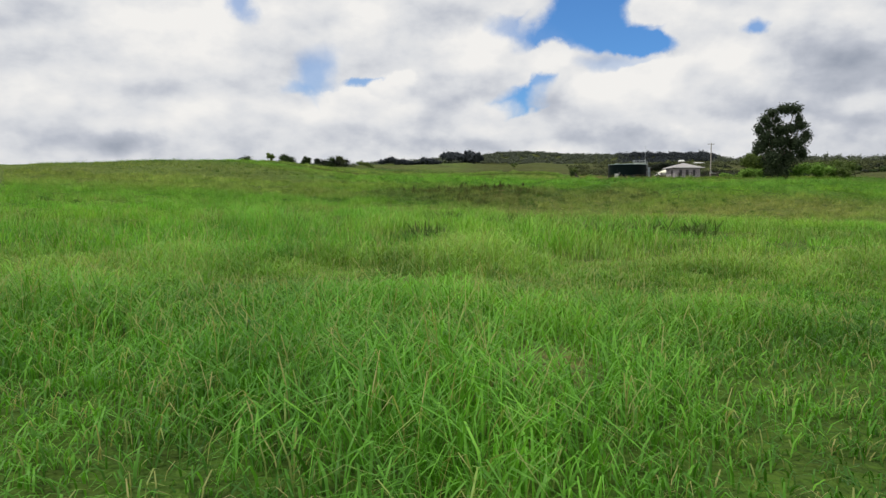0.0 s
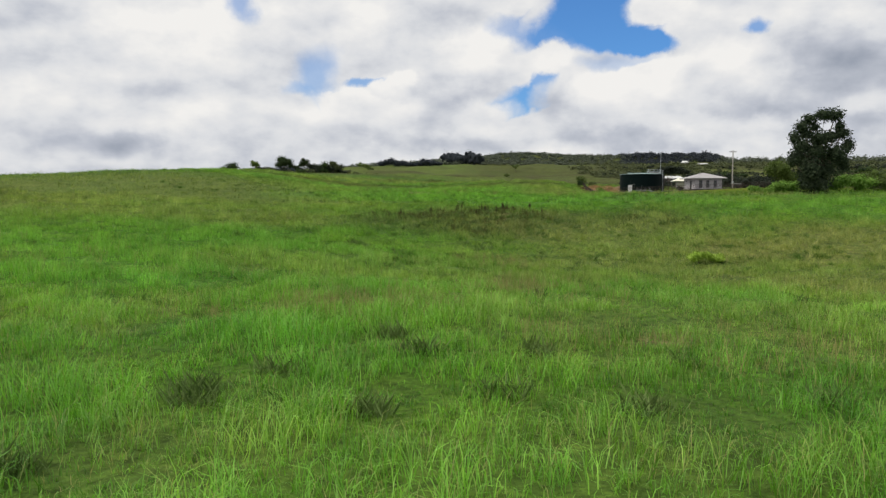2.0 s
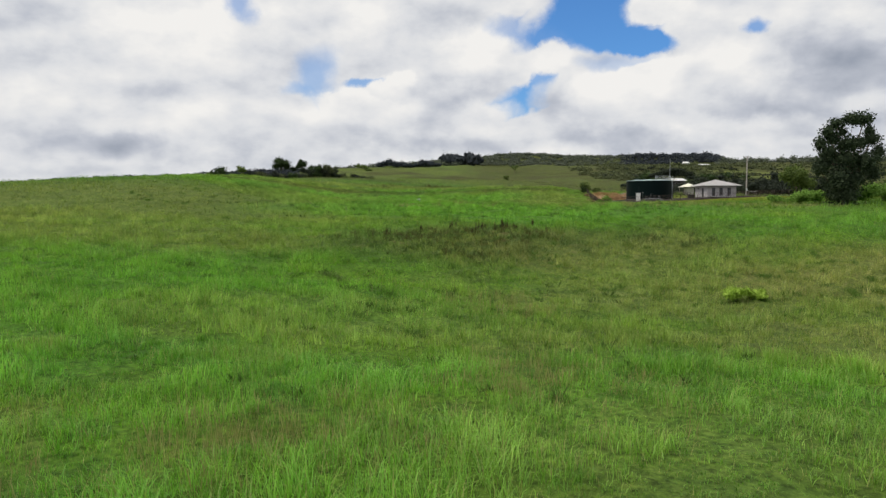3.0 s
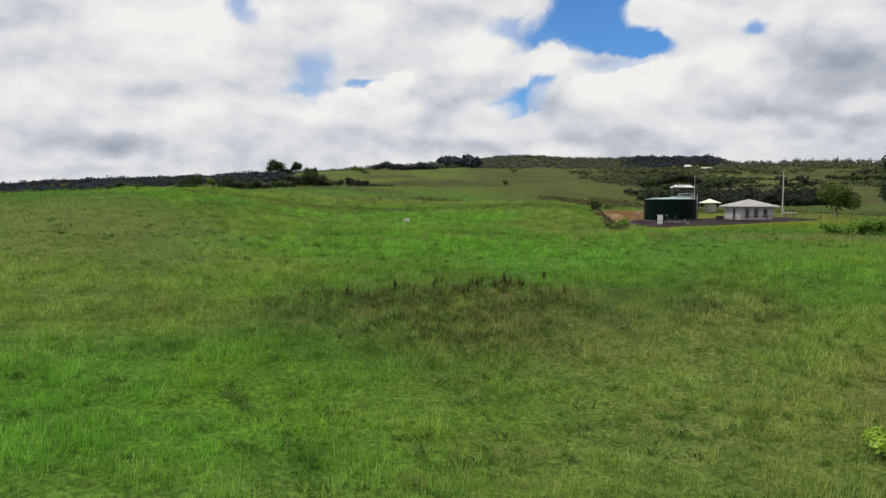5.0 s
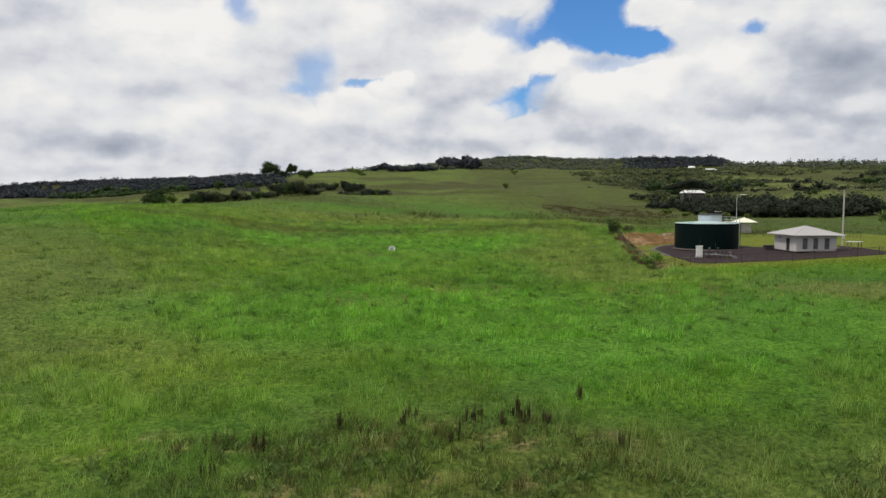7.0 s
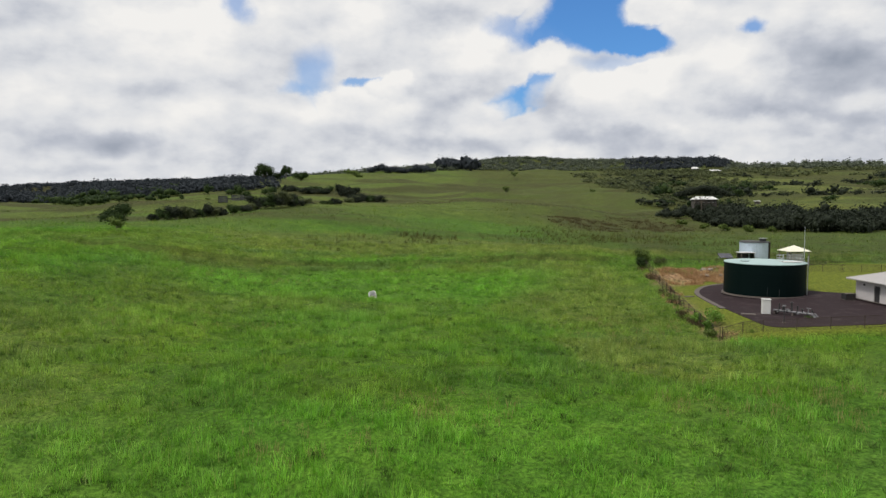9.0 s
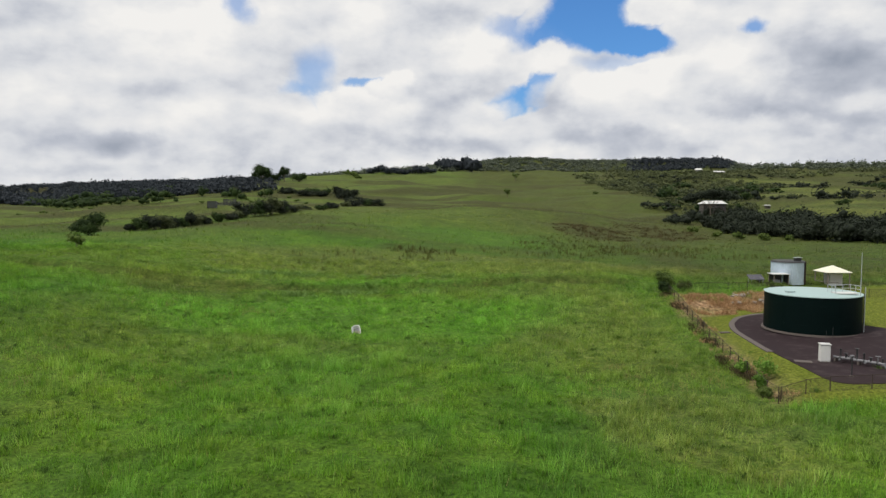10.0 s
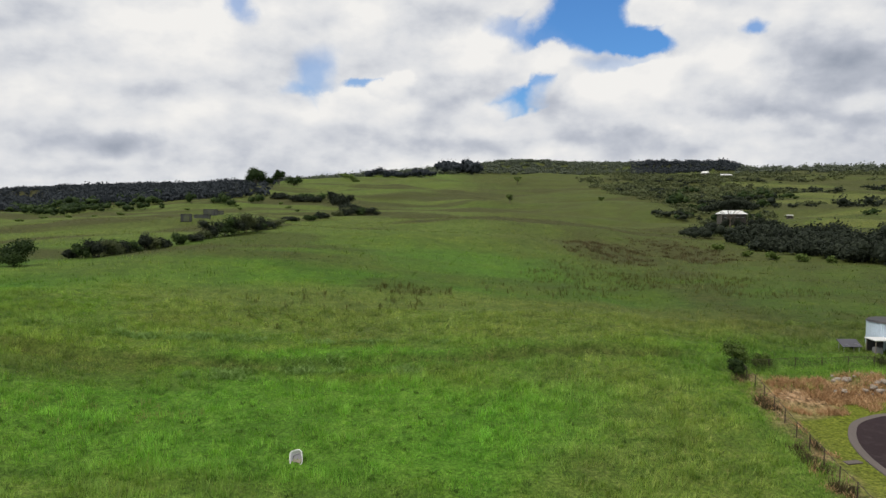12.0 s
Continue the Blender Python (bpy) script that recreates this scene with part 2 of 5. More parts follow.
def height(x, y):
    x, y = np.asarray(x, float), np.asarray(y, float)
    u = (x - 4) / (100 + np.maximum(y, 0))
    rows = blend_weights(np.interp(y, ROW_Y, np.arange(12)), 12)
    cols = blend_weights(np.interp(u, COL_U, np.arange(8)), 8)
    z = 0.0
    for i, a in rows:
        for j, b in cols:
            z = z + HEIGHTS[i, j] * a * b
    far = np.maximum(y - 1700, 0)
    z = z + far * 0.012 * smooth(-0.9, -0.3, u)
    # the wooded rise behind the ridge
    z = z + 21 * smooth(1560, 1730, y) * smooth(0.015, 0.09, u) * smooth(0.392, 0.345, u)
    near = smooth(6, 40, y)
    z = z + (field(x, y, 23, 2) - 0.5) * 0.9 * near + (field(x, y, 5.5, 2) - 0.5) * 0.28
    z = z + (field(x + 400, y, 90, 3) - 0.5) * 9.5 * smooth(250, 600, y) + (field(x * 0.7, y + 300, 36, 2) - 0.5) * 5.0 * smooth(270, 480, y) + (field(x, y, 260, 3) - 0.5) * 14 * smooth(500, 900, y)
    # rounded knolls on the open hillside
    z = z + 5.0 * np.exp(-((x - 62) / 48) ** 2 - ((y - 832) / 34) ** 2) + 6.0 * np.exp(-((x - 152) / 42) ** 2 - ((y - 745) / 60) ** 2)
    # an old track cut as a low terrace across the slope
    z = z + 1.15 * smooth(-0.9, 0.5, y - track_y(x)) * smooth(45, 36, x) * smooth(-75, -55, x) - 0.25
    z = z - 0.45 * smooth(4, -18, x) * smooth(55, 95, y) * smooth(215, 165, y)
    # tussocky surface
    z = z + (field(x, y, 1.9, 2) - 0.5) * 0.48 * smooth(20, 60, y) * smooth(420, 300, y)
    z = z + (field(x, y, 1.6, 2) - 0.45) * 1.1 * smooth(42, 45, x) * smooth(62, 58, x) * smooth(219, 222, y) * smooth(229, 226, y)
    m = yard_mask(x, y)
    z = z * (1 - m) + pad_z(x, y) * m
    return z


def ground_at(x, y):
    return float(height(np.array([x]), np.array([y]))[0])


# ---- materials ----
def material(name):
    m = bpy.data.materials.new(name)
    m.use_nodes = True
    t = m.node_tree
    t.nodes.clear()
    out = t.nodes.new("ShaderNodeOutputMaterial")
    return m, t, out


def plain(name, colour, rough=0.6, metal=0.0, vary=0.25, grain=6.0, stain=0.8, bump=0.15, dirt=(0.10, 0.08, 0.06), wear=0.25, gloss=0.5):
    """Paint, steel, concrete and the like: a base colour with fine grain, larger stains and a little relief."""
    m, t, out = material(name)
    pos = node(t, "ShaderNodeNewGeometry").outputs["Position"]
    fine = noise_node(t, pos, grain, 5.0, 0.6)
    large = noise_node(t, pos, stain, 4.0, 0.6)
    rnd = node(t, "ShaderNodeObjectInfo").outputs["Random"]
    k = math_node(t, "ADD", math_node(t, "MULTIPLY", math_node(t, "SUBTRACT", fine, 0.5), vary * 1.4), math_node(t, "MULTIPLY", math_node(t, "SUBTRACT", large, 0.5), vary))
    k = math_node(t, "ADD", k, math_node(t, "MULTIPLY", rnd, vary * 0.25))
    k = math_node(t, "ADD", k, 1.0 - vary * 0.12)
    grey = node(t, "ShaderNodeCombineColor")
    for i in range(3):
        t.links.new(k, grey.inputs[i])
    col = mix(t, 1.0, colour, grey.outputs[0], "MULTIPLY")
    mask = node(t, "ShaderNodeMapRange", in_1=0.52, in_2=0.78, in_3=0.0, in_4=wear)
    links(t, (noise_node(t, pos, stain * 2.3, 6.0, 0.65), mask.inputs[0]))
    col = mix(t, mask.outputs[0], col, dirt)
    b = node(t, "ShaderNodeBsdfPrincipled", in_Roughness=rough, in_Metallic=metal)
    b.inputs["Specular IOR Level"].default_value = gloss
    rr = math_node(t, "ADD", math_node(t, "MULTIPLY", math_node(t, "SUBTRACT", large, 0.5), 0.25), rough, clamp=True)
    bp = node(t, "ShaderNodeBump", in_Strength=bump, in_Distance=0.02)
    links(t, (fine, bp.inputs["Height"]), (bp.outputs[0], b.inputs["Normal"]), (col, b.inputs["Base Color"]), (rr, b.inputs["Roughness"]), (b.outputs[0], out.inputs[0]))
    return m


def attr(t, name):
    n = t.nodes.new("ShaderNodeAttribute")
    n.attribute_name = name
    return n.outputs["Fac"]


def grass_colour(t, pos, blade, gain=1.0):
    """Pasture colours: lush green, yellowing stems, dark broad-leaved weeds, mown lawn and bare earth, each where it
    grows; weed also serves as painted shade.
    """
    n1 = noise_node(t, pos, 0.055, 4.0, 0.6)
    n2 = noise_node(t, pos, 0.9, 5.0, 0.62)
    n3 = noise_node(t, pos, 7.0, 3.0, 0.6)
    k = math_node(t, "ADD", math_node(t, "ADD", math_node(t, "MULTIPLY", n1, 0.50), math_node(t, "MULTIPLY", n2, 0.34)), math_node(t, "MULTIPLY", n3, 0.16))
    green = ramp(t, k, [(0.38, (0.052, 0.124, 0.013)), (0.47, (0.070, 0.162, 0.015)), (0.54, (0.088, 0.190, 0.017)), (0.62, (0.118, 0.222, 0.026))])
    # dry grass, its blue raised to put far haze into the colour
    dry = ramp(t, n2, [(0.30, (0.094, 0.122, 0.030)), (0.50, (0.150, 0.166, 0.044)), (0.70, (0.222, 0.208, 0.076))])
    weed = ramp(t, n2, [(0.30, (0.040, 0.046, 0.016)), (0.55, (0.072, 0.072, 0.026)), (0.75, (0.115, 0.098, 0.042))])
    lush = ramp(t, n2, [(0.30, (0.062, 0.178, 0.015)), (0.60, (0.102, 0.250, 0.024))])
    lawn = ramp(t, n2, [(0.30, (0.128, 0.165, 0.018)), (0.65, (0.180, 0.212, 0.030))])
    earth = ramp(t, noise_node(t, pos, 1.6, 6.0, 0.65), [(0.30, (0.085, 0.050, 0.028)), (0.48, (0.26, 0.165, 0.088)), (0.68, (0.47, 0.33, 0.20))])
    hue = ramp(t, noise_node(t, pos, 0.075, 5.0, 0.62), [(0.36, (0.92, 1.0, 1.18)), (0.50, (0.99, 1.0, 1.0)), (0.66, (1.17, 1.01, 0.92))])
    green = mix(t, 1.0, green, hue, "MULTIPLY")
    c = mix(t, attr(t, "dry"), green, dry)
    c = mix(t, attr(t, "lush"), c, lush)
    patchy = noise_node(t, pos, 0.24, 4.0, 0.6)
    c = mix(t, 1.0, c, ramp(t, patchy, [(0.34, (0.80, 0.81, 0.80)), (0.50, (1.0, 1.0, 1.0)), (0.66, (1.14, 1.11, 1.10))]), "MULTIPLY")
    c = mix(t, attr(t, "weed"), c, weed)
    c = mix(t, attr(t, "lawn"), c, lawn)
    c = mix(t, 1.0, c, (gain, gain, gain), "MULTIPLY")
    if not blade:
        c = mix(t, attr(t, "earth"), c, earth)
    return c, n2, n3


def ground_material():
    m, t, out = material("pasture")
    pos = node(t, "ShaderNodeNewGeometry").outputs["Position"]
    c, n2, n3 = grass_colour(t, pos, False, 0.80)
    # tussocks seen from above: pale tips and shaded hollows, painted into the ground colour
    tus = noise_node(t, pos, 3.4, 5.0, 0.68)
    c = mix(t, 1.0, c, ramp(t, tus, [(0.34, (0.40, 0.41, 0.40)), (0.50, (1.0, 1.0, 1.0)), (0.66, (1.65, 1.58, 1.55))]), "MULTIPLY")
    # thatch and soil between the stems near by
    fine = noise_node(t, pos, 24.0, 4.0, 0.65)
    c = mix(t, math_node(t, "MULTIPLY", attr(t, "thatch"), 0.4), c, ramp(t, fine, [(0.3, (0.045, 0.070, 0.014)), (0.7, (0.110, 0.140, 0.034))]))
    b = node(t, "ShaderNodeBsdfPrincipled", in_Roughness=0.95)
    b.inputs["Specular IOR Level"].default_value = 0.1
    h = math_node(t, "ADD", math_node(t, "MULTIPLY", n2, 0.8), math_node(t, "MULTIPLY", n3, 0.25))
    bp = node(t, "ShaderNodeBump", in_Strength=0.75, in_Distance=0.55)
    links(t, (h, bp.inputs["Height"]), (bp.outputs[0], b.inputs["Normal"]), (c, b.inputs["Base Color"]), (b.outputs[0], out.inputs[0]))
    return m


def blade_material(name, gain, tint=(1.0, 1.0, 1.0)):
    m, t, out = material(name)
    g = node(t, "ShaderNodeNewGeometry")
    c, n2, n3 = grass_colour(t, g.outputs["Position"], True, gain)
    c = mix(t, 1.0, c, tint, "MULTIPLY")
    rnd = g.outputs["Random Per Island"]
    c = mix(t, 1.0, c, ramp(t, rnd, [(0.0, (0.62, 0.66, 0.55)), (0.5, (1.0, 1.0, 1.0)), (0.88, (1.15, 1.12, 1.1)), (1.0, (1.5, 1.3, 1.35))]), "MULTIPLY")
    # tuft tone: varied plant colour, plus painted highlights and shadows between tufts
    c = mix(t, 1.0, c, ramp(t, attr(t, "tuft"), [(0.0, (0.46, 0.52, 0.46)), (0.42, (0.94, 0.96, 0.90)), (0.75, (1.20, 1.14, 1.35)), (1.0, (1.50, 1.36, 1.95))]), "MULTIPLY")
    c = mix(t, attr(t, "straw"), c, (0.38, 0.36, 0.13))
    d = node(t, "ShaderNodeBsdfPrincipled", in_Roughness=0.55)
    d.inputs["Specular IOR Level"].default_value = 0.35
    tr = node(t, "ShaderNodeBsdfTranslucent")
    mx = node(t, "ShaderNodeMixShader", in_0=0.38)
    bright = mix(t, 1.0, c, (1.25, 1.25, 0.9), "MULTIPLY")
    links(t, (c, d.inputs["Base Color"]), (bright, tr.inputs[0]), (d.outputs[0], mx.inputs[1]), (tr.outputs[0], mx.inputs[2]), (mx.outputs[0], out.inputs[0]))
    return m


def leaf_material(name, dark, light, scale=0.25, back=0.25):
    m, t, out = material(name)
    g = node(t, "ShaderNodeNewGeometry")
    n = noise_node(t, g.outputs["Position"], scale, 3.0, 0.6)
    k = math_node(t, "ADD", math_node(t, "MULTIPLY", n, 0.6), math_node(t, "MULTIPLY", g.outputs["Random Per Island"], 0.4))
    c = ramp(t, k, [(0.25, dark), (0.75, light)])
    d = node(t, "ShaderNodeBsdfPrincipled", in_Roughness=0.7)
    d.inputs["Specular IOR Level"].default_value = 0.12
    tr = node(t, "ShaderNodeBsdfTranslucent")
    mx = node(t, "ShaderNodeMixShader", in_0=back)
    links(t, (c, d.inputs["Base Color"]), (c, tr.inputs[0]), (d.outputs[0], mx.inputs[1]), (tr.outputs[0], mx.inputs[2]), (mx.outputs[0], out.inputs[0]))
    return m


# one grass at several gains; near blades fresher, and brightened against their self-shadowing
PASTURE, BLADES, MIDDLE, FRESH = ground_material(), blade_material("grass_tufts", 1.35), blade_material("slope_grass", 1.95), blade_material("fresh_grass_blades", 2.15, (0.90, 1.03, 0.86))
LEAF_GUM = leaf_material("gum_leaves", (0.018, 0.030, 0.018), (0.066, 0.090, 0.046), 0.5)
LEAF_TUSSOCK = leaf_material("tussock_leaves", (0.055, 0.120, 0.018), (0.13, 0.235, 0.040), 0.6)
LEAF_DARK = leaf_material("dark_leaves", (0.016, 0.032, 0.012), (0.058, 0.092, 0.026), 0.15)
LEAF_SHRUB = leaf_material("shrub_leaves", (0.046, 0.074, 0.018), (0.140, 0.195, 0.046), 0.15)
LEAF_BRIGHT = leaf_material("bright_leaves", (0.17, 0.30, 0.02), (0.38, 0.52, 0.09), 0.8)
LEAF_TRACK = leaf_material("pale_track_weeds", (0.12, 0.22, 0.035), (0.27, 0.40, 0.13), 0.6)
# far woods: leaf colours made bluer and paler to carry the haze of distance
LEAF_FAR = leaf_material("hazy_forest_leaves", (0.032, 0.039, 0.047), (0.050, 0.060, 0.066), 0.012)
LEAF_RIDGE = leaf_material("hazy_ridge_leaves", (0.078, 0.096, 0.070), (0.135, 0.155, 0.105), 0.012)
LEAF_OLIVE = leaf_material("olive_scrub_leaves", (0.054, 0.070, 0.032), (0.140, 0.158, 0.070), 0.03)
LEAF_THICKET = leaf_material("thicket_leaves", (0.017, 0.024, 0.016), (0.043, 0.053, 0.034), 0.05)
LEAF_BROWN = leaf_material("brown_weeds", (0.050, 0.060, 0.016), (0.140, 0.138, 0.042), 0.5)
LEAF_DRY = leaf_material("dead_grass", (0.26, 0.150, 0.070), (0.66, 0.44, 0.24), 0.5)
LEAF_HEDGE = leaf_material("fence_foot_weeds", (0.042, 0.038, 0.019), (0.135, 0.110, 0.055), 0.5)
LEAF_SPIKE = leaf_material("dark_seed_spikes", (0.026, 0.028, 0.012), (0.090, 0.074, 0.032), 0.8, 0.15)
LEAF_DOCK = leaf_material("dock_leaves", (0.052, 0.096, 0.020), (0.190, 0.270, 0.080), 0.8)
LEAF_BRACKEN = leaf_material("bracken_brown", (0.062, 0.056, 0.024), (0.135, 0.112, 0.050), 0.2)
LEAF_STRAW = leaf_material("straw_stalks", (0.20, 0.20, 0.060), (0.42, 0.37, 0.15), 0.8)
LEAF_FRESH = leaf_material("fresh_leaves", (0.085, 0.19, 0.022), (0.22, 0.36, 0.07), 0.8)
LEAF_CLUMP = leaf_material("dark_clump_leaves", (0.036, 0.070, 0.014), (0.086, 0.145, 0.032), 0.8)
BARK = plain("bark", (0.16, 0.13, 0.10), 0.9, vary=0.5, grain=9)
TANK_GREEN = plain("dark_green_enamel", (0.0016, 0.0072, 0.0068), 0.5, vary=0.3, stain=0.35, wear=0.06, dirt=(0.012, 0.022, 0.02), bump=0.03, gloss=0.07)
TANK_ROOF = plain("pale_green_roof_steel", (0.36, 0.49, 0.47), 0.45, vary=0.15, stain=0.3, wear=0.10, dirt=(0.26, 0.30, 0.28))
GALV = plain("galvanised_steel", (0.52, 0.55, 0.57), 0.45, 0.6, vary=0.25)
PIPE = plain("dull_grey_pipe", (0.20, 0.20, 0.21), 0.5, 0.3, vary=0.4, wear=0.3)
WHITE = plain("white_paint", (0.64, 0.64, 0.62), 0.55, vary=0.12, wear=0.15, dirt=(0.45, 0.42, 0.38))
WALL = plain("grey_block_paint", (0.48, 0.455, 0.455), 0.8, vary=0.15, wear=0.2, dirt=(0.36, 0.32, 0.30))
ROOF_GREY = plain("grey_roof_steel", (0.40, 0.38, 0.37), 0.55, 0.1, vary=0.2, wear=0.2, dirt=(0.25, 0.23, 0.21))
ROOF_CREAM = plain("cream_roof_steel", (0.80, 0.77, 0.62), 0.5, vary=0.1, wear=0.1, dirt=(0.5, 0.46, 0.36))
BLUE_WHITE = plain("weathered_white_steel", (0.46, 0.55, 0.64), 0.5, vary=0.35, stain=0.6, wear=0.55, dirt=(0.20, 0.27, 0.36))
ASPHALT = plain("asphalt", (0.030, 0.020, 0.022), 0.95, gloss=0.15, vary=0.5, grain=14, stain=0.25, wear=0.6, dirt=(0.100, 0.078, 0.078), bump=0.5)
CONCRETE = plain("old_concrete", (0.115, 0.095, 0.085), 0.9, vary=0.4, wear=0.35, dirt=(0.12, 0.10, 0.08))
DARK = plain("dark_painted_steel", (0.025, 0.025, 0.027), 0.6, vary=0.4)
RUST = plain("rusty_steel", (0.060, 0.042, 0.034), 0.85, 0.2, vary=0.5)
LOUVRE = plain("grey_louvre", (0.20, 0.20, 0.21), 0.7, vary=0.2)
POLE = plain("grey_pole_wood", (0.36, 0.33, 0.30), 0.9, vary=0.4)
WOOD = plain("weathered_wood", (0.20, 0.17, 0.14), 0.9, vary=0.5)
# farmhouse walls: dark base colour stands in for shade under the veranda
SHADED_WALL = plain("veranda_shaded_boards", (0.070, 0.062, 0.056), 0.85, vary=0.4)
PEN = plain("weathered_pen_mesh", (0.085, 0.090, 0.090), 0.8, 0.2, vary=0.4)
PANEL = plain("solar_cell", (0.060, 0.058, 0.070), 0.25, vary=0.3)
ROCK = plain("pale_rock", (0.29, 0.25, 0.205), 0.95, vary=0.4, bump=0.4)


# ---- building helpers ----
def mesh_object(name, verts, faces, mat, parent=None, label="", smooth_shade=False):
    me = bpy.data.meshes.new(name)
    me.from_pydata([tuple(v) for v in verts], [], [tuple(f) for f in faces])
    me.materials.append(mat)
    if smooth_shade:
        me.polygons.foreach_set("use_smooth", [True] * len(me.polygons))
    me.update()
    ob = new(name, me)
    if parent is not None:
        ob.parent = parent
    if label:
        ob["label"] = label
    return ob


def part(name, bm, mat, parent, label="", smooth_shade=False):
    """Links a bmesh as one mesh object under a thing or under a part."""
    me = bpy.data.meshes.new(name)
    bm.normal_update()
    bm.to_mesh(me)
    bm.free()
    me.materials.append(mat)
    if smooth_shade:
        me.polygons.foreach_set("use_smooth", [True] * len(me.polygons))
    ob = new(name, me)
    if parent is not None:
        ob.parent = parent
    if label:
        ob["label"] = label
    return ob


def thing(name, label, category, m=None, group="", kind=""):
    ob = new(name)
    ob.empty_display_size = 0.2
    if m is not None:
        ob.matrix_world = m
    return tagged(ob, label, category, group, kind)


def add_box(bm, cx, cy, cz, sx, sy, sz, bevel=0.0, turn=None):
    r = bmesh.ops.create_cube(bm, size=1.0)
    vs = r["verts"]
    bmesh.ops.scale(bm, vec=(sx, sy, sz), verts=vs)
    if turn is not None:
        bmesh.ops.rotate(bm, cent=(0, 0, 0), matrix=turn, verts=vs)
    bmesh.ops.translate(bm, vec=(cx, cy, cz), verts=vs)
    if bevel > 0:
        es = list({e for v in vs for e in v.link_edges})
        bmesh.ops.bevel(bm, geom=es, offset=bevel, segments=2, affect="EDGES")
    return bm


def box(cx, cy, cz, sx, sy, sz, bevel=0.0):
    return add_box(bmesh.new(), cx, cy, cz, sx, sy, sz, bevel)


def add_tube(bm, a, b, r, r2=None, sides=8):
    a, b = Vector(a), Vector(b)
    d = b - a
    made = bmesh.ops.create_cone(bm, cap_ends=True, segments=sides, radius1=r, radius2=r if r2 is None else r2, depth=d.length)
    q = d.to_track_quat("Z", "Y").to_matrix()
    bmesh.ops.rotate(bm, cent=(0, 0, 0), matrix=q, verts=made["verts"])
    bmesh.ops.translate(bm, vec=(a + b) / 2, verts=made["verts"])
    return bm


def tube(a, b, r, r2=None, sides=8):
    return add_tube(bmesh.new(), a, b, r, r2, sides)


def fast_mesh(name, co, tris, mat, attributes=None):
    """A large mesh straight from arrays: points (n, 3) and triangles (m, 3), with point attributes."""
    me = bpy.data.meshes.new(name)
    n, m = len(co), len(tris)
    me.vertices.add(n)
    me.vertices.foreach_set("co", np.ascontiguousarray(co, np.float32).ravel())
    me.loops.add(m * 3)
    me.loops.foreach_set("vertex_index", np.ascontiguousarray(tris, np.int32).ravel())
    me.polygons.add(m)
    me.polygons.foreach_set("loop_start", np.arange(0, m * 3, 3, dtype=np.int32))
    me.update(calc_edges=True)
    for key, values in (attributes or {}).items():
        a = me.attributes.new(key, "FLOAT", "POINT")
        a.data.foreach_set("value", np.ascontiguousarray(values, np.float32))
    me.materials.append(mat)
    return new(name, me)


# ---- what grows where ----
def growth(x, y):
    """Shares of each kind of plant cover at a place; weed also carries some painted shade."""
    x, y = np.asarray(x, float), np.asarray(y, float)
    yard = yard_mask(x, y)
    dry = 0.26 * smooth(0.54, 0.76, field(x + 60, y, 21, 3)) * smooth(40, 90, y)
    dry = np.maximum(dry, 0.36 * smooth(0.45, 0.72, field(x, y + 900, 60, 3)) * smooth(120, 200, y))
    dry = np.maximum(dry, (0.30 + 0.5 * field(x * 0.45, y, 40, 3)) * smooth(270, 430, y))
    dry = np.maximum(dry, 0.75 * spot(x, y, 42, 90, 17, 14, 1.3))
    dry = np.maximum(dry, 0.60 * spot(x, y, 20, 103, 16, 9, 1.3))
    dry = np.maximum(dry, 0.34 * smooth(0.46, 0.70, field(x + 12, y, 6, 3)) * smooth(3, 14, y) * smooth(85, 45, y))
    dry = np.maximum(dry, 0.12 * spot(x, y, 1.5, 29, 9, 4.5, 1.2))
    dry = np.maximum(dry, 0.40 * spot(x, y, -1, 71, 17, 9))
    dry = np.maximum(dry, 0.65 * spot(x, y, 31, 68, 14, 11, 1.3))
    dry = np.maximum(dry, 0.35 * spot(x, y, -1.8, 21.8, 2.4, 1.6))
    dry = np.maximum(dry, 0.10 * spot(x, y, -2, 47.8, 9, 4.5, 1.2))
    dry = np.maximum(dry, 0.65 * spot(x, y, 58, 152, 16, 7))
    dry = np.maximum(dry, 0.55 * spot(x, y, 8, 262, 60, 22))
    dry = np.maximum(dry, 0.55 * spot(x, y, -62, 140, 42, 46, 1.2))
    dry = np.maximum(dry, 0.45 * spot(x, y, -34, 108, 22, 12, 1.2))
    dry = np.maximum(dry, 0.55 * spot(x, y, 24, 88, 20, 12, 1.2))
    dry = np.maximum(dry, 0.30 * spot(x, y, 12, 46, 12, 8, 1.2))
    weed = 0.50 * spot(x, y, 5, 110, 18, 10, 1.3)
    weed = np.maximum(weed, 0.25 * spot(x, y, 33, 116, 7, 6))
    weed = np.maximum(weed, 0.85 * spot(x, y, 66, 390, 18, 48, 1.2))
    weed = np.maximum(weed, 0.85 * spot(x, y, 100, 414, 22, 50, 1.2))
    weed = np.maximum(weed, 0.5 * spot(x, y, 0, 290, 9, 9))
    weed = np.maximum(weed, 0.5 * spot(x, y, -35, 316, 16, 7))
    weed = np.maximum(weed, 0.35 * spot(x, y, -32, 226, 14, 4))
    weed = np.maximum(weed, 0.6 * spot(x, y, -46, 352, 16, 26))
    dry = np.maximum(dry, 0.5 * spot(x, y, 28, 172, 10, 12))
    dry = np.maximum(dry, 0.48 * spot(x, y, 27, 214, 13, 40, 1.2))
    # weed bands over the far slope, doubling as painted shade on the knolls
    weed = np.maximum(weed, (0.16 + 0.72 * smooth(0.44, 0.66, field(0.30 * x + 200, y, 30, 3))) * smooth(255, 340, y) * smooth(1500, 1100, y))
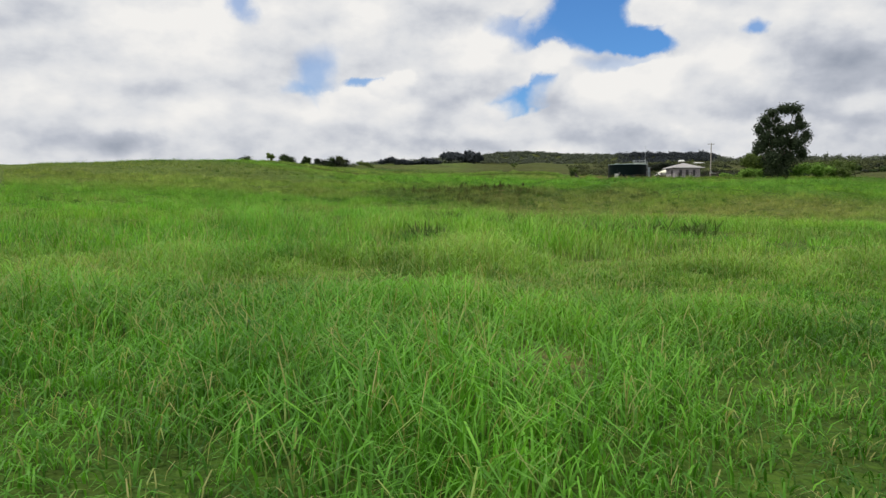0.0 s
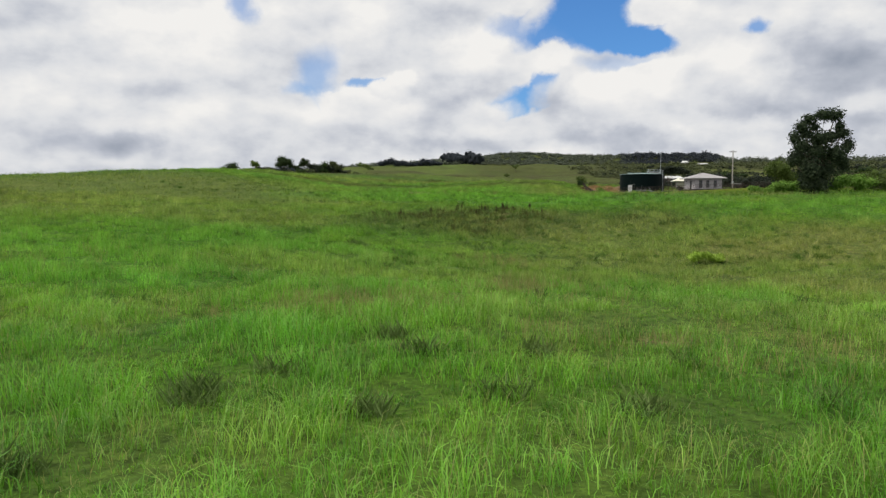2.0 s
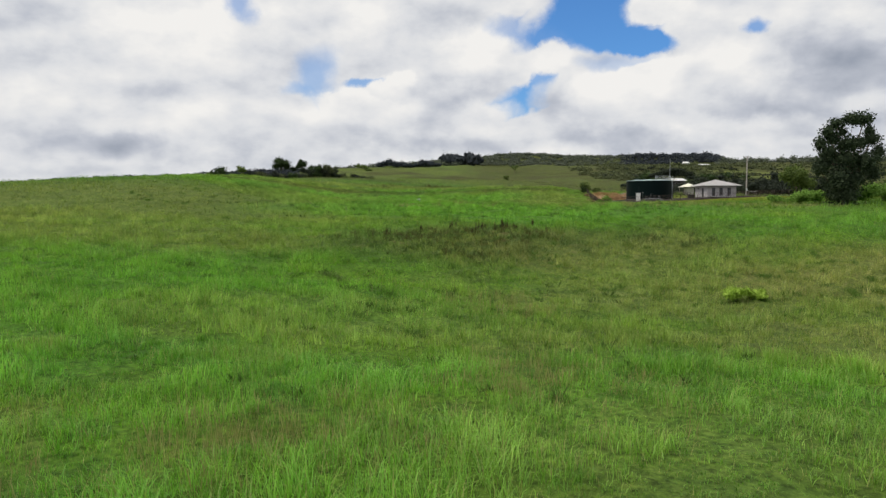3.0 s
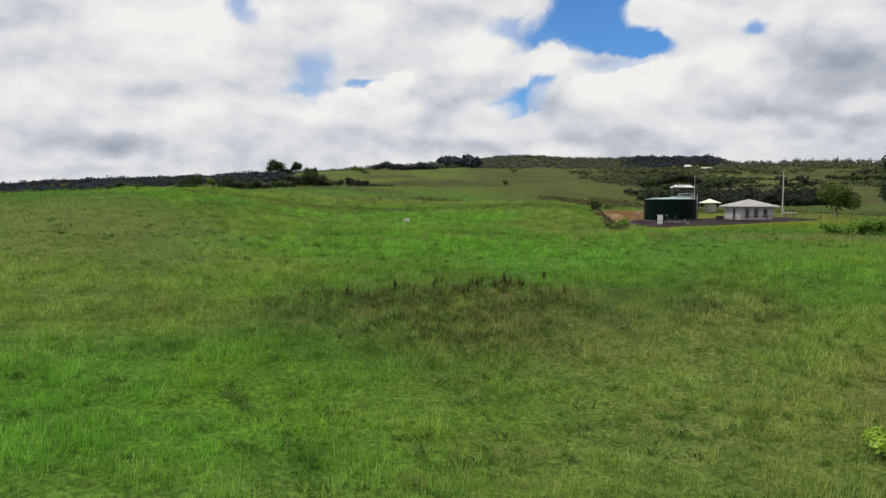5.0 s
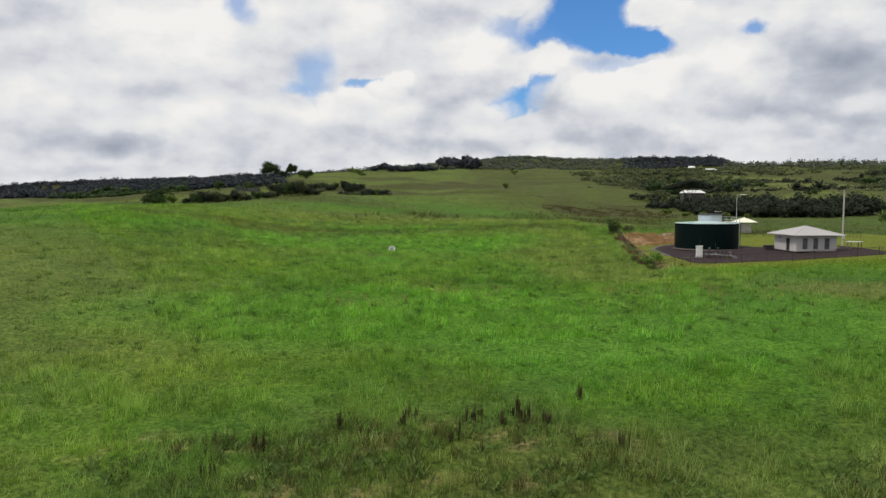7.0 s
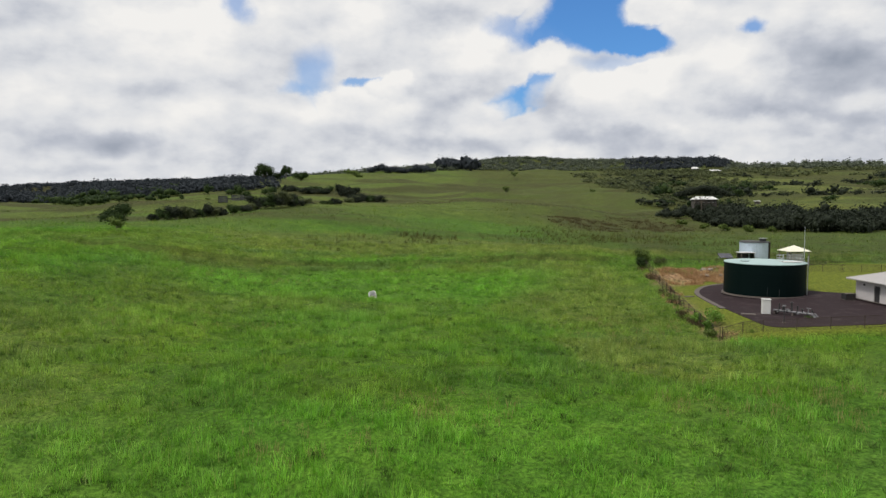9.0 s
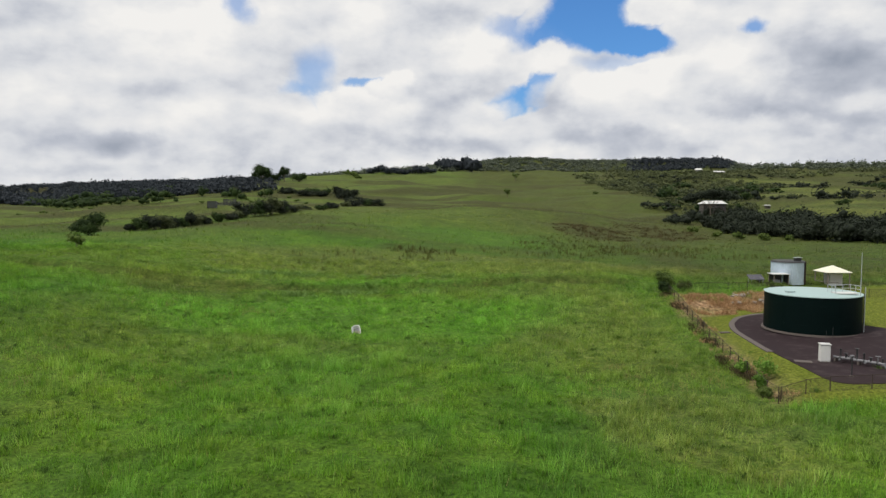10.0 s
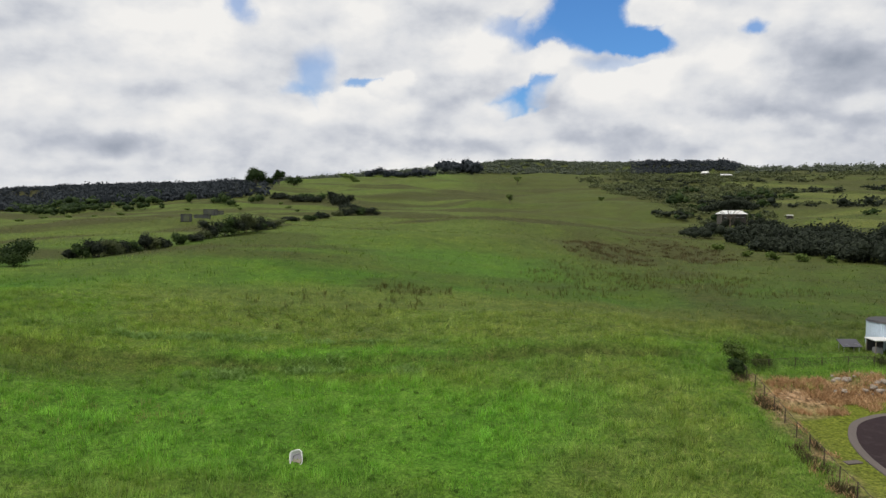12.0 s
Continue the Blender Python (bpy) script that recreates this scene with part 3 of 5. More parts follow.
    weed = np.maximum(weed, 0.60 * smooth(42, 62, x) * smooth(231, 242, y) * (0.55 + 0.9 * field(x, y, 9, 3)))
    weed = np.maximum(weed, 0.40 * smooth(8, 40, x) * smooth(240, 262, y) * (0.5 + field(x, y, 14, 3)))
    # dark strip painted along the track's step as the shade of its face
    weed = np.maximum(weed, 0.50 * smooth(1.0, 0.3, np.abs(y + 0.5 - track_y(x))) * smooth(45, 36, x) * smooth(-75, -55, x))
    lush = 0.8 * spot(x, y, -8, 216, 30, 14) + 0.75 * spot(x, y, -3, 234, 16, 3)
    lush = np.maximum(lush, 0.45 * spot(x, y, -26, 75, 28, 20, 1.2))
    lush = np.maximum(lush, 0.6 * spot(x, y, 12, 140, 36, 13))
    lush = np.maximum(lush, 0.6 * spot(x, y, 20, 330, 26, 30))
    lush = np.maximum(lush, 0.9 * spot(x, y, 96, 246, 11, 5))
    lush = np.maximum(lush, 0.5 * spot(x, y, 175, 318, 26, 16))
    lush = lush * (1 - 0.5 * dry)
    way = (x - 8) / np.maximum(y - 148, 60)
    scrub = smooth(-0.02, 0.03, way - scrub_edge(x, y)) * smooth(540, 640, y) * smooth(0.68, 0.5, field(x + 90, y, 120, 2))
    weed = np.maximum(weed, 0.8 * scrub)
    # forest floor: dark leaf litter with the trees' shade painted in
    weed = np.maximum(weed, smooth(835, 880, y) * smooth(-0.25, -0.31, way))
    open_grass = clearing(x, y)
    weed, lush, dry = weed * (1 - 0.8 * open_grass), lush * (1 - open_grass), np.maximum(dry, 0.85 * open_grass)
    lawn = yard * smooth(0.2, 0.6, yard)
    bank = bank_mask(x, y)
    earth = np.maximum(bank * (0.55 + 0.45 * smooth(0.34, 0.52, field(x, y, 2.2, 2))), 0.8 * spot(x, y, 6.6, 22.8, 2.4, 0.8) + 0.5 * spot(x, y, 9.2, 40.5, 1.8, 1.0))
    earth = np.maximum(earth, 0.45 * smooth(0.64, 0.76, field(x + 4, y, 1.2, 2)) * spot(x, y, 3, 110, 15, 6))
    earth = np.maximum(earth, 0.95 * spot(x, y, 0.75, 5.0, 0.42, 0.9) + 0.3 * spot(x, y, -1.9, 9.3, 0.9, 0.4))
    weed, lush, dry = weed * (1 - lawn), lush * (1 - lawn), dry * (1 - lawn)
    return {"dry": dry, "weed": weed, "lush": np.clip(lush, 0, 1), "lawn": lawn * (1 - bank), "earth": np.clip(earth, 0, 1)}


def clearing(x, y):
    """Open grass among the scrub of the far slopes."""
    return np.maximum.reduce([spot(x, y, 440, 875, 80, 60), spot(x, y, 232, 512, 44, 20), spot(x, y, 470, 1125, 80, 60), spot(x, y, 330, 760, 60, 30), spot(x, y, 270, 610, 60, 20)])


def scrub_edge(x, y):
    """How far across the slope the scrub begins, as seen up the valley."""
    return np.interp(y, [560, 700, 900, 1150, 1450], [0.345, 0.335, 0.29, 0.215, 0.20]) + 0.10 * (field(x, y, 60, 2) - 0.5)


def bank_mask(x, y):
    """Bare cut earth along the back and the field side of the yard."""
    d = x - fence_x(y)
    side = smooth(-0.3, 0.4, d) * smooth(2.9, 1.9, d) * smooth(176, 181, y) * smooth(231, 227, y)
    q = y - bank_toe(x) - 1.6 * (field(x, y, 3.5, 2) - 0.5)
    deep = bank_depth(x) * 1.45
    back = smooth(-0.8, 0.4, q) * smooth(deep, deep - 2.0, q) * smooth(0.2, 1.5, d) * smooth(63, 57, x)
    return np.clip(np.maximum(side * 0.8, back), 0, 1)


# ---- the ground: one sheet to the horizon ----
def build_ground():
    near = np.arange(-40, 262, 1.1)
    far = [262.0]
    while far[-1] < 4700:
        far.append(far[-1] + max(0.8, (far[-1] - 200) * 0.0135))
    ys = np.concatenate([[-1500, -600, -250, -120, -70], near, far])
    core = np.linspace(-0.9, 0.9, 250)
    outer = np.array([1.0, 1.2, 1.6, 2.4, 4.0, 7.0])
    us = np.concatenate([-outer[::-1], core, outer])
    X = 4 + us[None, :] * (100 + np.maximum(ys, 0))[:, None]
    Y = np.repeat(ys[:, None], len(us), 1)
    Z = height(X.ravel(), Y.ravel())
    co = np.stack([X.ravel(), Y.ravel(), Z], 1)
    r, c = len(ys), len(us)
    i = (np.arange(r - 1)[:, None] * c + np.arange(c - 1)[None, :]).ravel()
    tris = np.concatenate([np.stack([i, i + 1, i + c + 1], 1), np.stack([i, i + c + 1, i + c], 1)])
    g = growth(co[:, 0], co[:, 1])
    g["thatch"] = smooth(60, 12, co[:, 1]) * smooth(-30, -5, co[:, 1])
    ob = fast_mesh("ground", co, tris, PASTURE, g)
    ob.data.polygons.foreach_set("use_smooth", [True] * len(tris))
    return tagged(ob, "rolling green pasture with dry and weedy patches", "ground", kind="structure")


build_ground()


# ---- the water station ----
def slab(name, outline, below, above, mat, label, category):
    n = len(outline)
    vs = [(x, y, pad_z(x, y) + below) for x, y in outline] + [(x, y, pad_z(x, y) + above) for x, y in outline]
    fs = [tuple(range(n, 2 * n))] + [(k, (k + 1) % n, n + (k + 1) % n, n + k) for k in range(n)]
    return tagged(mesh_object(name, vs, fs, mat), label, category, kind="structure")


def rounded(points, r=3.0, steps=6):
    """Corners of an outline rounded off."""
    out = []
    n = len(points)
    for i, p in enumerate(points):
        p, a, b = Vector(p), Vector(points[i - 1]), Vector(points[(i + 1) % n])
        u, v = (a - p), (b - p)
        k = min(r, u.length * 0.45, v.length * 0.45)
        s, e = p + u.normalized() * k, p + v.normalized() * k
        for j in range(steps + 1):
            f = j / steps
            q = s.lerp(p, f).lerp(p.lerp(e, f), f)
            out.append((q.x, q.y))
    return out


PAD = [(43.6, 181.6), (57.4, 180.7), (76.0, 183.4), (77.0, 200.0), (64.0, 203.5), (60.8, 208.0), (59.5, 216.0), (53.4, 218.3), (49.2, 216.4), (46.4, 212.0), (45.0, 207.5), (44.0, 195.0)]


def build_pad():
    slab("pavement", rounded([(x, y) for x, y in PAD], 2.5), -0.3, 0.06, ASPHALT, "dark asphalt yard round the water tank", "pavement")
    line = rounded([(43.9, 193.0), (44.0, 197.0), (45.0, 207.5), (46.4, 212.0), (49.2, 216.4), (53.4, 218.3), (57.0, 217.4)], 2.5)[7:-7]
    vs, fs = [], []
    for k, p in enumerate(line):
        a, b = Vector(line[max(k - 1, 0)]), Vector(line[min(k + 1, len(line) - 1)])
        d = (b - a).normalized()
        side = Vector((-d.y, d.x))
        w0, w1 = -0.2, 0.5
        for w, z in ((w0, -0.2), (w0, 0.10), (w1, 0.09), (w1, -0.2)):
            vs.append((p[0] + side.x * w, p[1] + side.y * w, pad_z(*p) + z))
        if k:
            for j in range(3):
                fs.append((4 * k - 4 + j, 4 * k + j, 4 * k + j + 1, 4 * k - 3 + j))
    tagged(mesh_object("kerb", vs, fs, CONCRETE), "worn concrete kerb along the asphalt yard", "kerb", kind="structure")


build_pad()
TANK = (54.45, 206.7)
TANK_R, TANK_H = 5.65, 4.7


def build_tank():
    t = thing("water_tank", "large dark green round steel water tank", "water tank", pose(TANK[0], TANK[1], pad_z(*TANK) + 0.06))
    n = 96
    bm = bmesh.new()
    bmesh.ops.create_cone(bm, cap_ends=True, segments=n, radius1=TANK_R + 0.28, radius2=TANK_R + 0.25, depth=0.22)
    part("footing", bm, CONCRETE, t, "pale concrete ring footing")
    # bolted wall courses, slightly lapped
    courses = 4
    for k in range(courses):
        z0, z1 = 0.11 + k * (TANK_H - 0.11) / courses, 0.11 + (k + 1) * (TANK_H - 0.11) / courses
        r = TANK_R - 0.006 * k
        vs, fs = [], []
        for i in range(n):
            a = 2 * math.pi * i / n
            for rr, z in ((r, z0), (r, z1), (r - 0.02, z1)):
                vs.append((rr * math.cos(a), rr * math.sin(a), z))
            j = (i + 1) % n
            fs += [(3 * i, 3 * j, 3 * j + 1, 3 * i + 1), (3 * i + 1, 3 * j + 1, 3 * j + 2, 3 * i + 2)]
        mesh_object("wall_course", vs, fs, TANK_GREEN, t)
    # upright seams
    for k in range(16):
        a = 2 * math.pi * k / 16 + 0.1
        bm = bmesh.new()
        add_box(bm, (TANK_R + 0.008) * math.cos(a), (TANK_R + 0.008) * math.sin(a), TANK_H / 2 + 0.05, 0.01, 0.06, TANK_H - 0.15, turn=Matrix.Rotation(a, 3, "Z"))
        part("seam", bm, TANK_GREEN, t)
    # low conical roof with a rim
    vs, fs = [(0, 0, TANK_H + 0.42)], []
    for i in range(n):
        a = 2 * math.pi * i / n
        for rr, z in ((TANK_R * 0.5, TANK_H + 0.26), (TANK_R + 0.06, TANK_H + 0.05), (TANK_R + 0.06, TANK_H - 0.04)):
            vs.append((rr * math.cos(a), rr * math.sin(a), z))
        j = (i + 1) % n
        p, q = 1 + 3 * i, 1 + 3 * j
        fs += [(0, p, q), (p, p + 1, q + 1, q), (p + 1, p + 2, q + 2, q + 1)]
    mesh_object("roof", vs, fs, TANK_ROOF, t, "pale green low conical roof")
    hatch = part("hatch", box(-3.5, -1.2, TANK_H + 0.22, 0.95, 0.95, 0.20, 0.03), GALV, t, "square steel roof hatch")
    part("hatch_lid", box(-3.5, -1.2, TANK_H + 0.335, 1.05, 1.05, 0.03), TANK_ROOF, hatch)
    # work platform with guard rail, ladder and mast on the south-east rim
    part("platform", box(2.5, -2.7, TANK_H + 0.27, 2.7, 1.7, 0.14, 0.02), WHITE, t, "white roof access platform")
    rail = bmesh.new()
    corners = [(1.0, -3.5), (1.0, -1.7), (3.9, -1.7), (4.2, -3.3)]
    for z in (0.75, 1.2):
        for a, b in zip(corners, corners[1:]):
            add_tube(rail, (*a, TANK_H + z), (*b, TANK_H + z), 0.03, sides=6)
    part("guard_rail", rail, GALV, t, "galvanised guard rail")
    for x, y in corners + [(1.95, -1.7), (2.9, -1.7), (1.0, -2.6), (4.05, -2.5)]:
        part("rail_post", tube((x, y, TANK_H + 0.05), (x, y, TANK_H + 1.22), 0.03, sides=6), GALV, t)
    a = math.radians(-38)
    lx, ly = (TANK_R + 0.22) * math.cos(a), (TANK_R + 0.22) * math.sin(a)
    sx, sy = -math.sin(a) * 0.22, math.cos(a) * 0.22
    lad = bmesh.new()
    for k in (-1, 1):
        add_tube(lad, (lx + k * sx, ly + k * sy, 0.1), (lx + k * sx, ly + k * sy, TANK_H + 1.1), 0.025, sides=6)
    part("ladder_rails", lad, GALV, t)
    for k in range(15):
        part("rung", tube((lx - sx, ly - sy, 0.35 + 0.3 * k), (lx + sx, ly + sy, 0.35 + 0.3 * k), 0.015, sides=5), GALV, t)
    part("level_pipe", tube((TANK_R * 0.91 + 0.12, TANK_R * -0.43, 0.0), (TANK_R * 0.91 + 0.12, TANK_R * -0.43, TANK_H + 0.1), 0.09, sides=8), DARK, t)
    part("mast", tube((3.95, -3.75, TANK_H + 0.05), (3.95, -3.75, TANK_H + 5.4), 0.055, 0.035, sides=8), GALV, t, "thin grey aerial mast")
    part("gauge_post", tube((-0.6, -TANK_R - 0.4, 0), (-0.6, -TANK_R - 0.4, 1.3), 0.03, sides=6), DARK, t)


build_tank()


def build_house():
    hw, hd, wall = 6.8, 7.0, 2.65
    t = thing("pump_house", "small pale grey block pump house with a hipped grey roof", "building", pose(66.5, 194.4, pad_z(66.5, 194.4) + 0.06, 0, 0, 2.5))
    th = 0.2
    # four walls; the west wall has a doorway, the south wall three louvred openings
    holes = [(-1.95, 0.85), (-0.15, 0.85), (1.75, 0.85)]
    south = bmesh.new()
    edges = [-hw / 2] + [e for c, w in holes for e in (c - w / 2, c + w / 2)] + [hw / 2]
    for a, b in zip(edges[0::2], edges[1::2]):
        add_box(south, (a + b) / 2, -hd / 2 + th / 2, wall / 2, b - a, th, wall)
    for c, w in holes:
        add_box(south, c, -hd / 2 + th / 2, 0.2, w, th, 0.4)
        add_box(south, c, -hd / 2 + th / 2, (2.2 + wall) / 2, w, th, wall - 2.2)
    part("wall", south, WALL, t)
    west = bmesh.new()
    d0, dw, dh = -0.9, 1.15, 2.15
    add_box(west, -hw / 2 + th / 2, (-hd / 2 + th + d0 - dw / 2) / 2, wall / 2, th, d0 - dw / 2 + hd / 2 - th, wall)
    add_box(west, -hw / 2 + th / 2, (d0 + dw / 2 + hd / 2 - th) / 2, wall / 2, th, hd / 2 - th - d0 - dw / 2, wall)
    add_box(west, -hw / 2 + th / 2, d0, (dh + wall) / 2, th, dw, wall - dh)
    part("wall", west, WALL, t)
    part("wall", box(hw / 2 - th / 2, 0, wall / 2, th, hd - 2 * th, wall), WALL, t)
    part("wall", box(0, hd / 2 - th / 2, wall / 2, hw, th, wall), WALL, t)
    door = part("door", box(-hw / 2 + 0.1, d0, dh / 2, 0.06, dw, dh - 0.02), DARK, t, "dark steel door")
    part("door_handle", box(-hw / 2 + 0.05, d0 - dw / 2 + 0.12, 1.0, 0.06, 0.10, 0.03), GALV, door)
    part("door_frame", add_box(add_box(box(-hw / 2 - 0.01, d0, dh + 0.04, 0.08, dw + 0.16, 0.08), -hw / 2 - 0.01, d0 - dw / 2 - 0.04, dh / 2, 0.08, 0.08, dh), -hw / 2 - 0.01, d0 + dw / 2 + 0.04, dh / 2, 0.08, 0.08, dh), WALL, t)
    for c, w in holes:
        v = part("vent", box(c, -hd / 2 + 0.14, 1.3, w, 0.03, 1.8), DARK, t, "tall grey louvred vent")
        for k in range(12):
            bm = add_box(bmesh.new(), c, -hd / 2 + 0.06, 0.48 + 0.15 * k, w, 0.10, 0.02, turn=None)
            bmesh.ops.rotate(bm, cent=(c, -hd / 2 + 0.06, 0.48 + 0.15 * k), matrix=Matrix.Rotation(radians(35), 3, "X"), verts=bm.verts)
            part("slat", bm, LOUVRE, v)
    # hipped roof with overhang, fascia and ribs
    o, rise = 0.88, 1.5
    ex, ey = hw / 2 + o, hd / 2 + o
    vs = [(-ex, -ey, wall - 0.02), (ex, -ey, wall - 0.02), (ex, ey, wall - 0.02), (-ex, ey, wall - 0.02),
          (-ex, -ey, wall + 0.12), (ex, -ey, wall + 0.12), (ex, ey, wall + 0.12), (-ex, ey, wall + 0.12), (0, -0.15, wall + rise), (0, 0.15, wall + rise)]
    fs = [(0, 3, 2, 1), (0, 1, 5, 4), (1, 2, 6, 5), (2, 3, 7, 6), (3, 0, 4, 7), (4, 5, 8), (5, 6, 9, 8), (6, 7, 9), (7, 4, 8, 9)]
    roof = mesh_object("roof", vs, fs, ROOF_GREY, t, "hipped grey metal roof")
    hips = bmesh.new()
    for x, y in ((-ex, -ey), (ex, -ey), (ex, ey), (-ex, ey)):
        add_tube(hips, (x, y, wall + 0.13), (0, 0.15 * (1 if y > 0 else -1), wall + rise + 0.01), 0.05, sides=6)
    part("hip_cap", hips, ROOF_GREY, roof)
    part("gutter", box(0, -ey - 0.05, wall + 0.07, 2 * ex, 0.1, 0.1), WHITE, roof)
    part("lamp", box(-hw / 2 - 0.1, 1.6, 2.1, 0.16, 0.2, 0.25, 0.02), DARK, t)
    part("base_strip", box(0, 0, 0.03, hw + 0.5, hd + 0.5, 0.06), CONCRETE, t)


build_house()


def build_box_unit():
    t = thing("equipment_box", "dark ventilated equipment box on the asphalt beside the pump house", "equipment", pose(61.9, 197.6, pad_z(61.9, 197.6) + 0.06, 0, 0, 3) @ Matrix.Scale(0.72, 4))
    part("body", box(0, 0, 0.62, 1.9, 1.5, 1.1, 0.04), DARK, t)
    part("lid", box(0, 0, 1.20, 2.05, 1.65, 0.08, 0.02), CONCRETE, t)
    part("base", box(0, 0, 0.04, 2.1, 1.7, 0.08), CONCRETE, t)
    for k in range(6):
        part("slat", box(-0.75 + 0.3 * k, -0.77, 0.62, 0.05, 0.04, 0.9), RUST, t)


build_box_unit()


def build_cabinet_and_pipes():
    t = thing("control_cabinet", "white control cabinet on the asphalt in front of the tank", "cabinet", pose(47.0, 190.0, pad_z(47.0, 190.0) + 0.06, 0, 0, -12))
    part("body", box(0, 0, 0.95, 0.95, 0.85, 1.8, 0.03), WHITE, t)
    part("top", box(0, 0, 1.89, 1.1, 1.0, 0.08, 0.02), WHITE, t)
    part("plinth", box(0, 0, 0.03, 1.1, 1.0, 0.06), CONCRETE, t)
    part("door", box(0, -0.437, 0.95, 0.8, 0.02, 1.65), WHITE, t)
    part("aerial", tube((0.1, 0, 1.9), (0.1, 0, 3.3), 0.025, 0.015, sides=6), DARK, t)
    p = thing("pipework", "grey steel pipes, valves and meter above ground in the yard", "pipes", pose(47.9, 189.9, pad_z(49, 188) + 0.08, 0, 0, -50) @ Matrix.Scale(0.86, 4))
    part("main_pipe", tube((0, 0, 0.55), (5.6, 0, 0.55), 0.14, sides=12), PIPE, p)
    part("main_pipe", tube((0.4, 0.8, 0.45), (5.0, 0.8, 0.45), 0.11, sides=12), PIPE, p)
    for x in (0.8, 2.0, 3.4, 4.8):
        f = part("flange", tube((x - 0.05, 0, 0.55), (x + 0.05, 0, 0.55), 0.25, sides=14), DARK, p)
    for x, h in ((1.4, 1.15), (2.6, 1.9), (4.1, 1.1)):
        v = part("valve", tube((x, 0, 0.4), (x, 0, h), 0.13, 0.09, sides=10), DARK, p, "dark valve with hand wheel")
        part("hand_wheel", tube((x, 0, h), (x, 0, h + 0.05), 0.26, sides=14), DARK, v)
    for x in (0.2, 2.8, 5.3):
        part("support", box(x, 0.4, 0.22, 0.2, 1.2, 0.44), CONCRETE, p)
    for y in (0, 0.8):
        part("elbow", tube((5.4, y, 0.55), (5.9, y, 0.0), 0.14, sides=10), PIPE, p)
    for x, h in ((0.5, 1.5), (3.1, 1.35), (5.1, 1.0)):
        part("air_valve", tube((x, 0.8, 0.4), (x, 0.8, h), 0.08, 0.11, sides=10), DARK, p, "dark air valve on a riser")
    part("cross_pipe", tube((1.0, -0.9, 0.5), (1.0, 1.5, 0.5), 0.12, sides=10), PIPE, p)
    part("cross_pipe", tube((3.7, -0.7, 0.5), (3.7, 1.4, 0.5), 0.12, sides=10), PIPE, p)
    for y in (-0.8, 1.4):
        part("flange", tube((1.0, y - 0.04, 0.5), (1.0, y + 0.04, 0.5), 0.23, sides=14), DARK, p)
    part("meter_box", box(1.9, 0.4, 0.62, 0.5, 0.45, 0.45, 0.03), PIPE, p)
    part("riser", tube((4.6, 0.8, 0.45), (4.6, 0.8, 1.25), 0.07, sides=8), PIPE, p)
    part("riser", tube((4.9, 0.8, 1.2), (4.3, 0.8, 1.2), 0.06, sides=8), PIPE, p)
    s = thing("hydrant", "grey standpipe in front of the pipes", "standpipe", pose(46.3, 183.9, pad_z(46.3, 183.9) + 0.06))
    part("stem", tube((0, 0, 0), (0, 0, 2.0), 0.06, sides=8), DARK, s)
    part("foot", tube((0, 0, 0), (0, 0, 0.12), 0.2, sides=10), CONCRETE, s)
    part("cap", box(0, 0, 2.05, 0.3, 0.3, 0.12, 0.02), LOUVRE, s)
    c = thing("concrete_cover", "flat concrete cover slab on the asphalt", "cover", pose(44.9, 190.2, pad_z(44.9, 190.2) + 0.06, 0, 0, -20))
    part("plate", box(0, 0, 0.05, 1.7, 1.0, 0.1, 0.02), CONCRETE, c)
    c = thing("drain_cover", "grey drain slab lying in the mown grass", "cover", pose(43.2, 206.6, pad_z(43.2, 206.6), 0, 0, 10))
    part("plate", box(0, 0, 0.06, 1.5, 0.7, 0.1, 0.02), CONCRETE, c)


build_cabinet_and_pipes()


def build_fence(points, h, spacing, label, rail_mat, sink=0.3):
    """Steel posts, a top rail and chain-link wire along a line on the ground."""
    f = thing("fence", label, "fence", group="station fences")
    pts = []
    for a, b in zip(points, points[1:]):
        a, b = Vector(a), Vector(b)
        n = max(1, round((b - a).length / spacing))
        pts += [a.lerp(b, k / n) for k in range(n)]
    pts.append(Vector(points[-1]))
    tops = []
    for p in pts:
        z = ground_at(p.x, p.y)
        tops.append(Vector((p.x, p.y, z + h)))
        part("post", tube((p.x, p.y, z - sink), (p.x, p.y, z + h + 0.05), 0.045, sides=7), RUST, f)
    for a, b in zip(tops, tops[1:]):
        part("rail", tube(a - Vector((0, 0, 0.02)), b - Vector((0, 0, 0.02)), 0.026, sides=5), rail_mat, f)
        # diamond wire as thin crossing strands
        vs, fs = [], []
        d = (b - a)
        L = d.length
        u = d / L
        step = 0.16
        side = Vector((-u.y, u.x, 0)).normalized() * 0.004
        nstr = int((L + h) / step)
        for k in range(nstr):
            for sgn in (1, -1):
                s0, s1 = k * step - h, k * step
                z0, z1 = 0.0, h
                lo, hi = max(s0, 0), min(s1, L)
                if hi - lo < 0.05:
                    continue
                q0, q1 = (lo - s0) / h, (hi - s0) / h
                if sgn < 0:
                    lo, hi = L - lo, L - hi
                A = a + u * lo - Vector((0, 0, h * (1 - q0)))
                B = a + u * hi - Vector((0, 0, h * (1 - q1)))
                w = Vector((0, 0, 0.006)) + side * sgn
                i = len(vs)
                vs += [A - w, A + w, B + w, B - w]
                fs.append((i, i + 1, i + 2, i + 3))
        mesh_object("wire_mesh", vs, fs, RUST, f)
    return f


build_fence([(36.5, 178.2), (42.9, 229.0)], 1.45, 3.1, "rusty chain-link fence between pasture and water station", RUST)
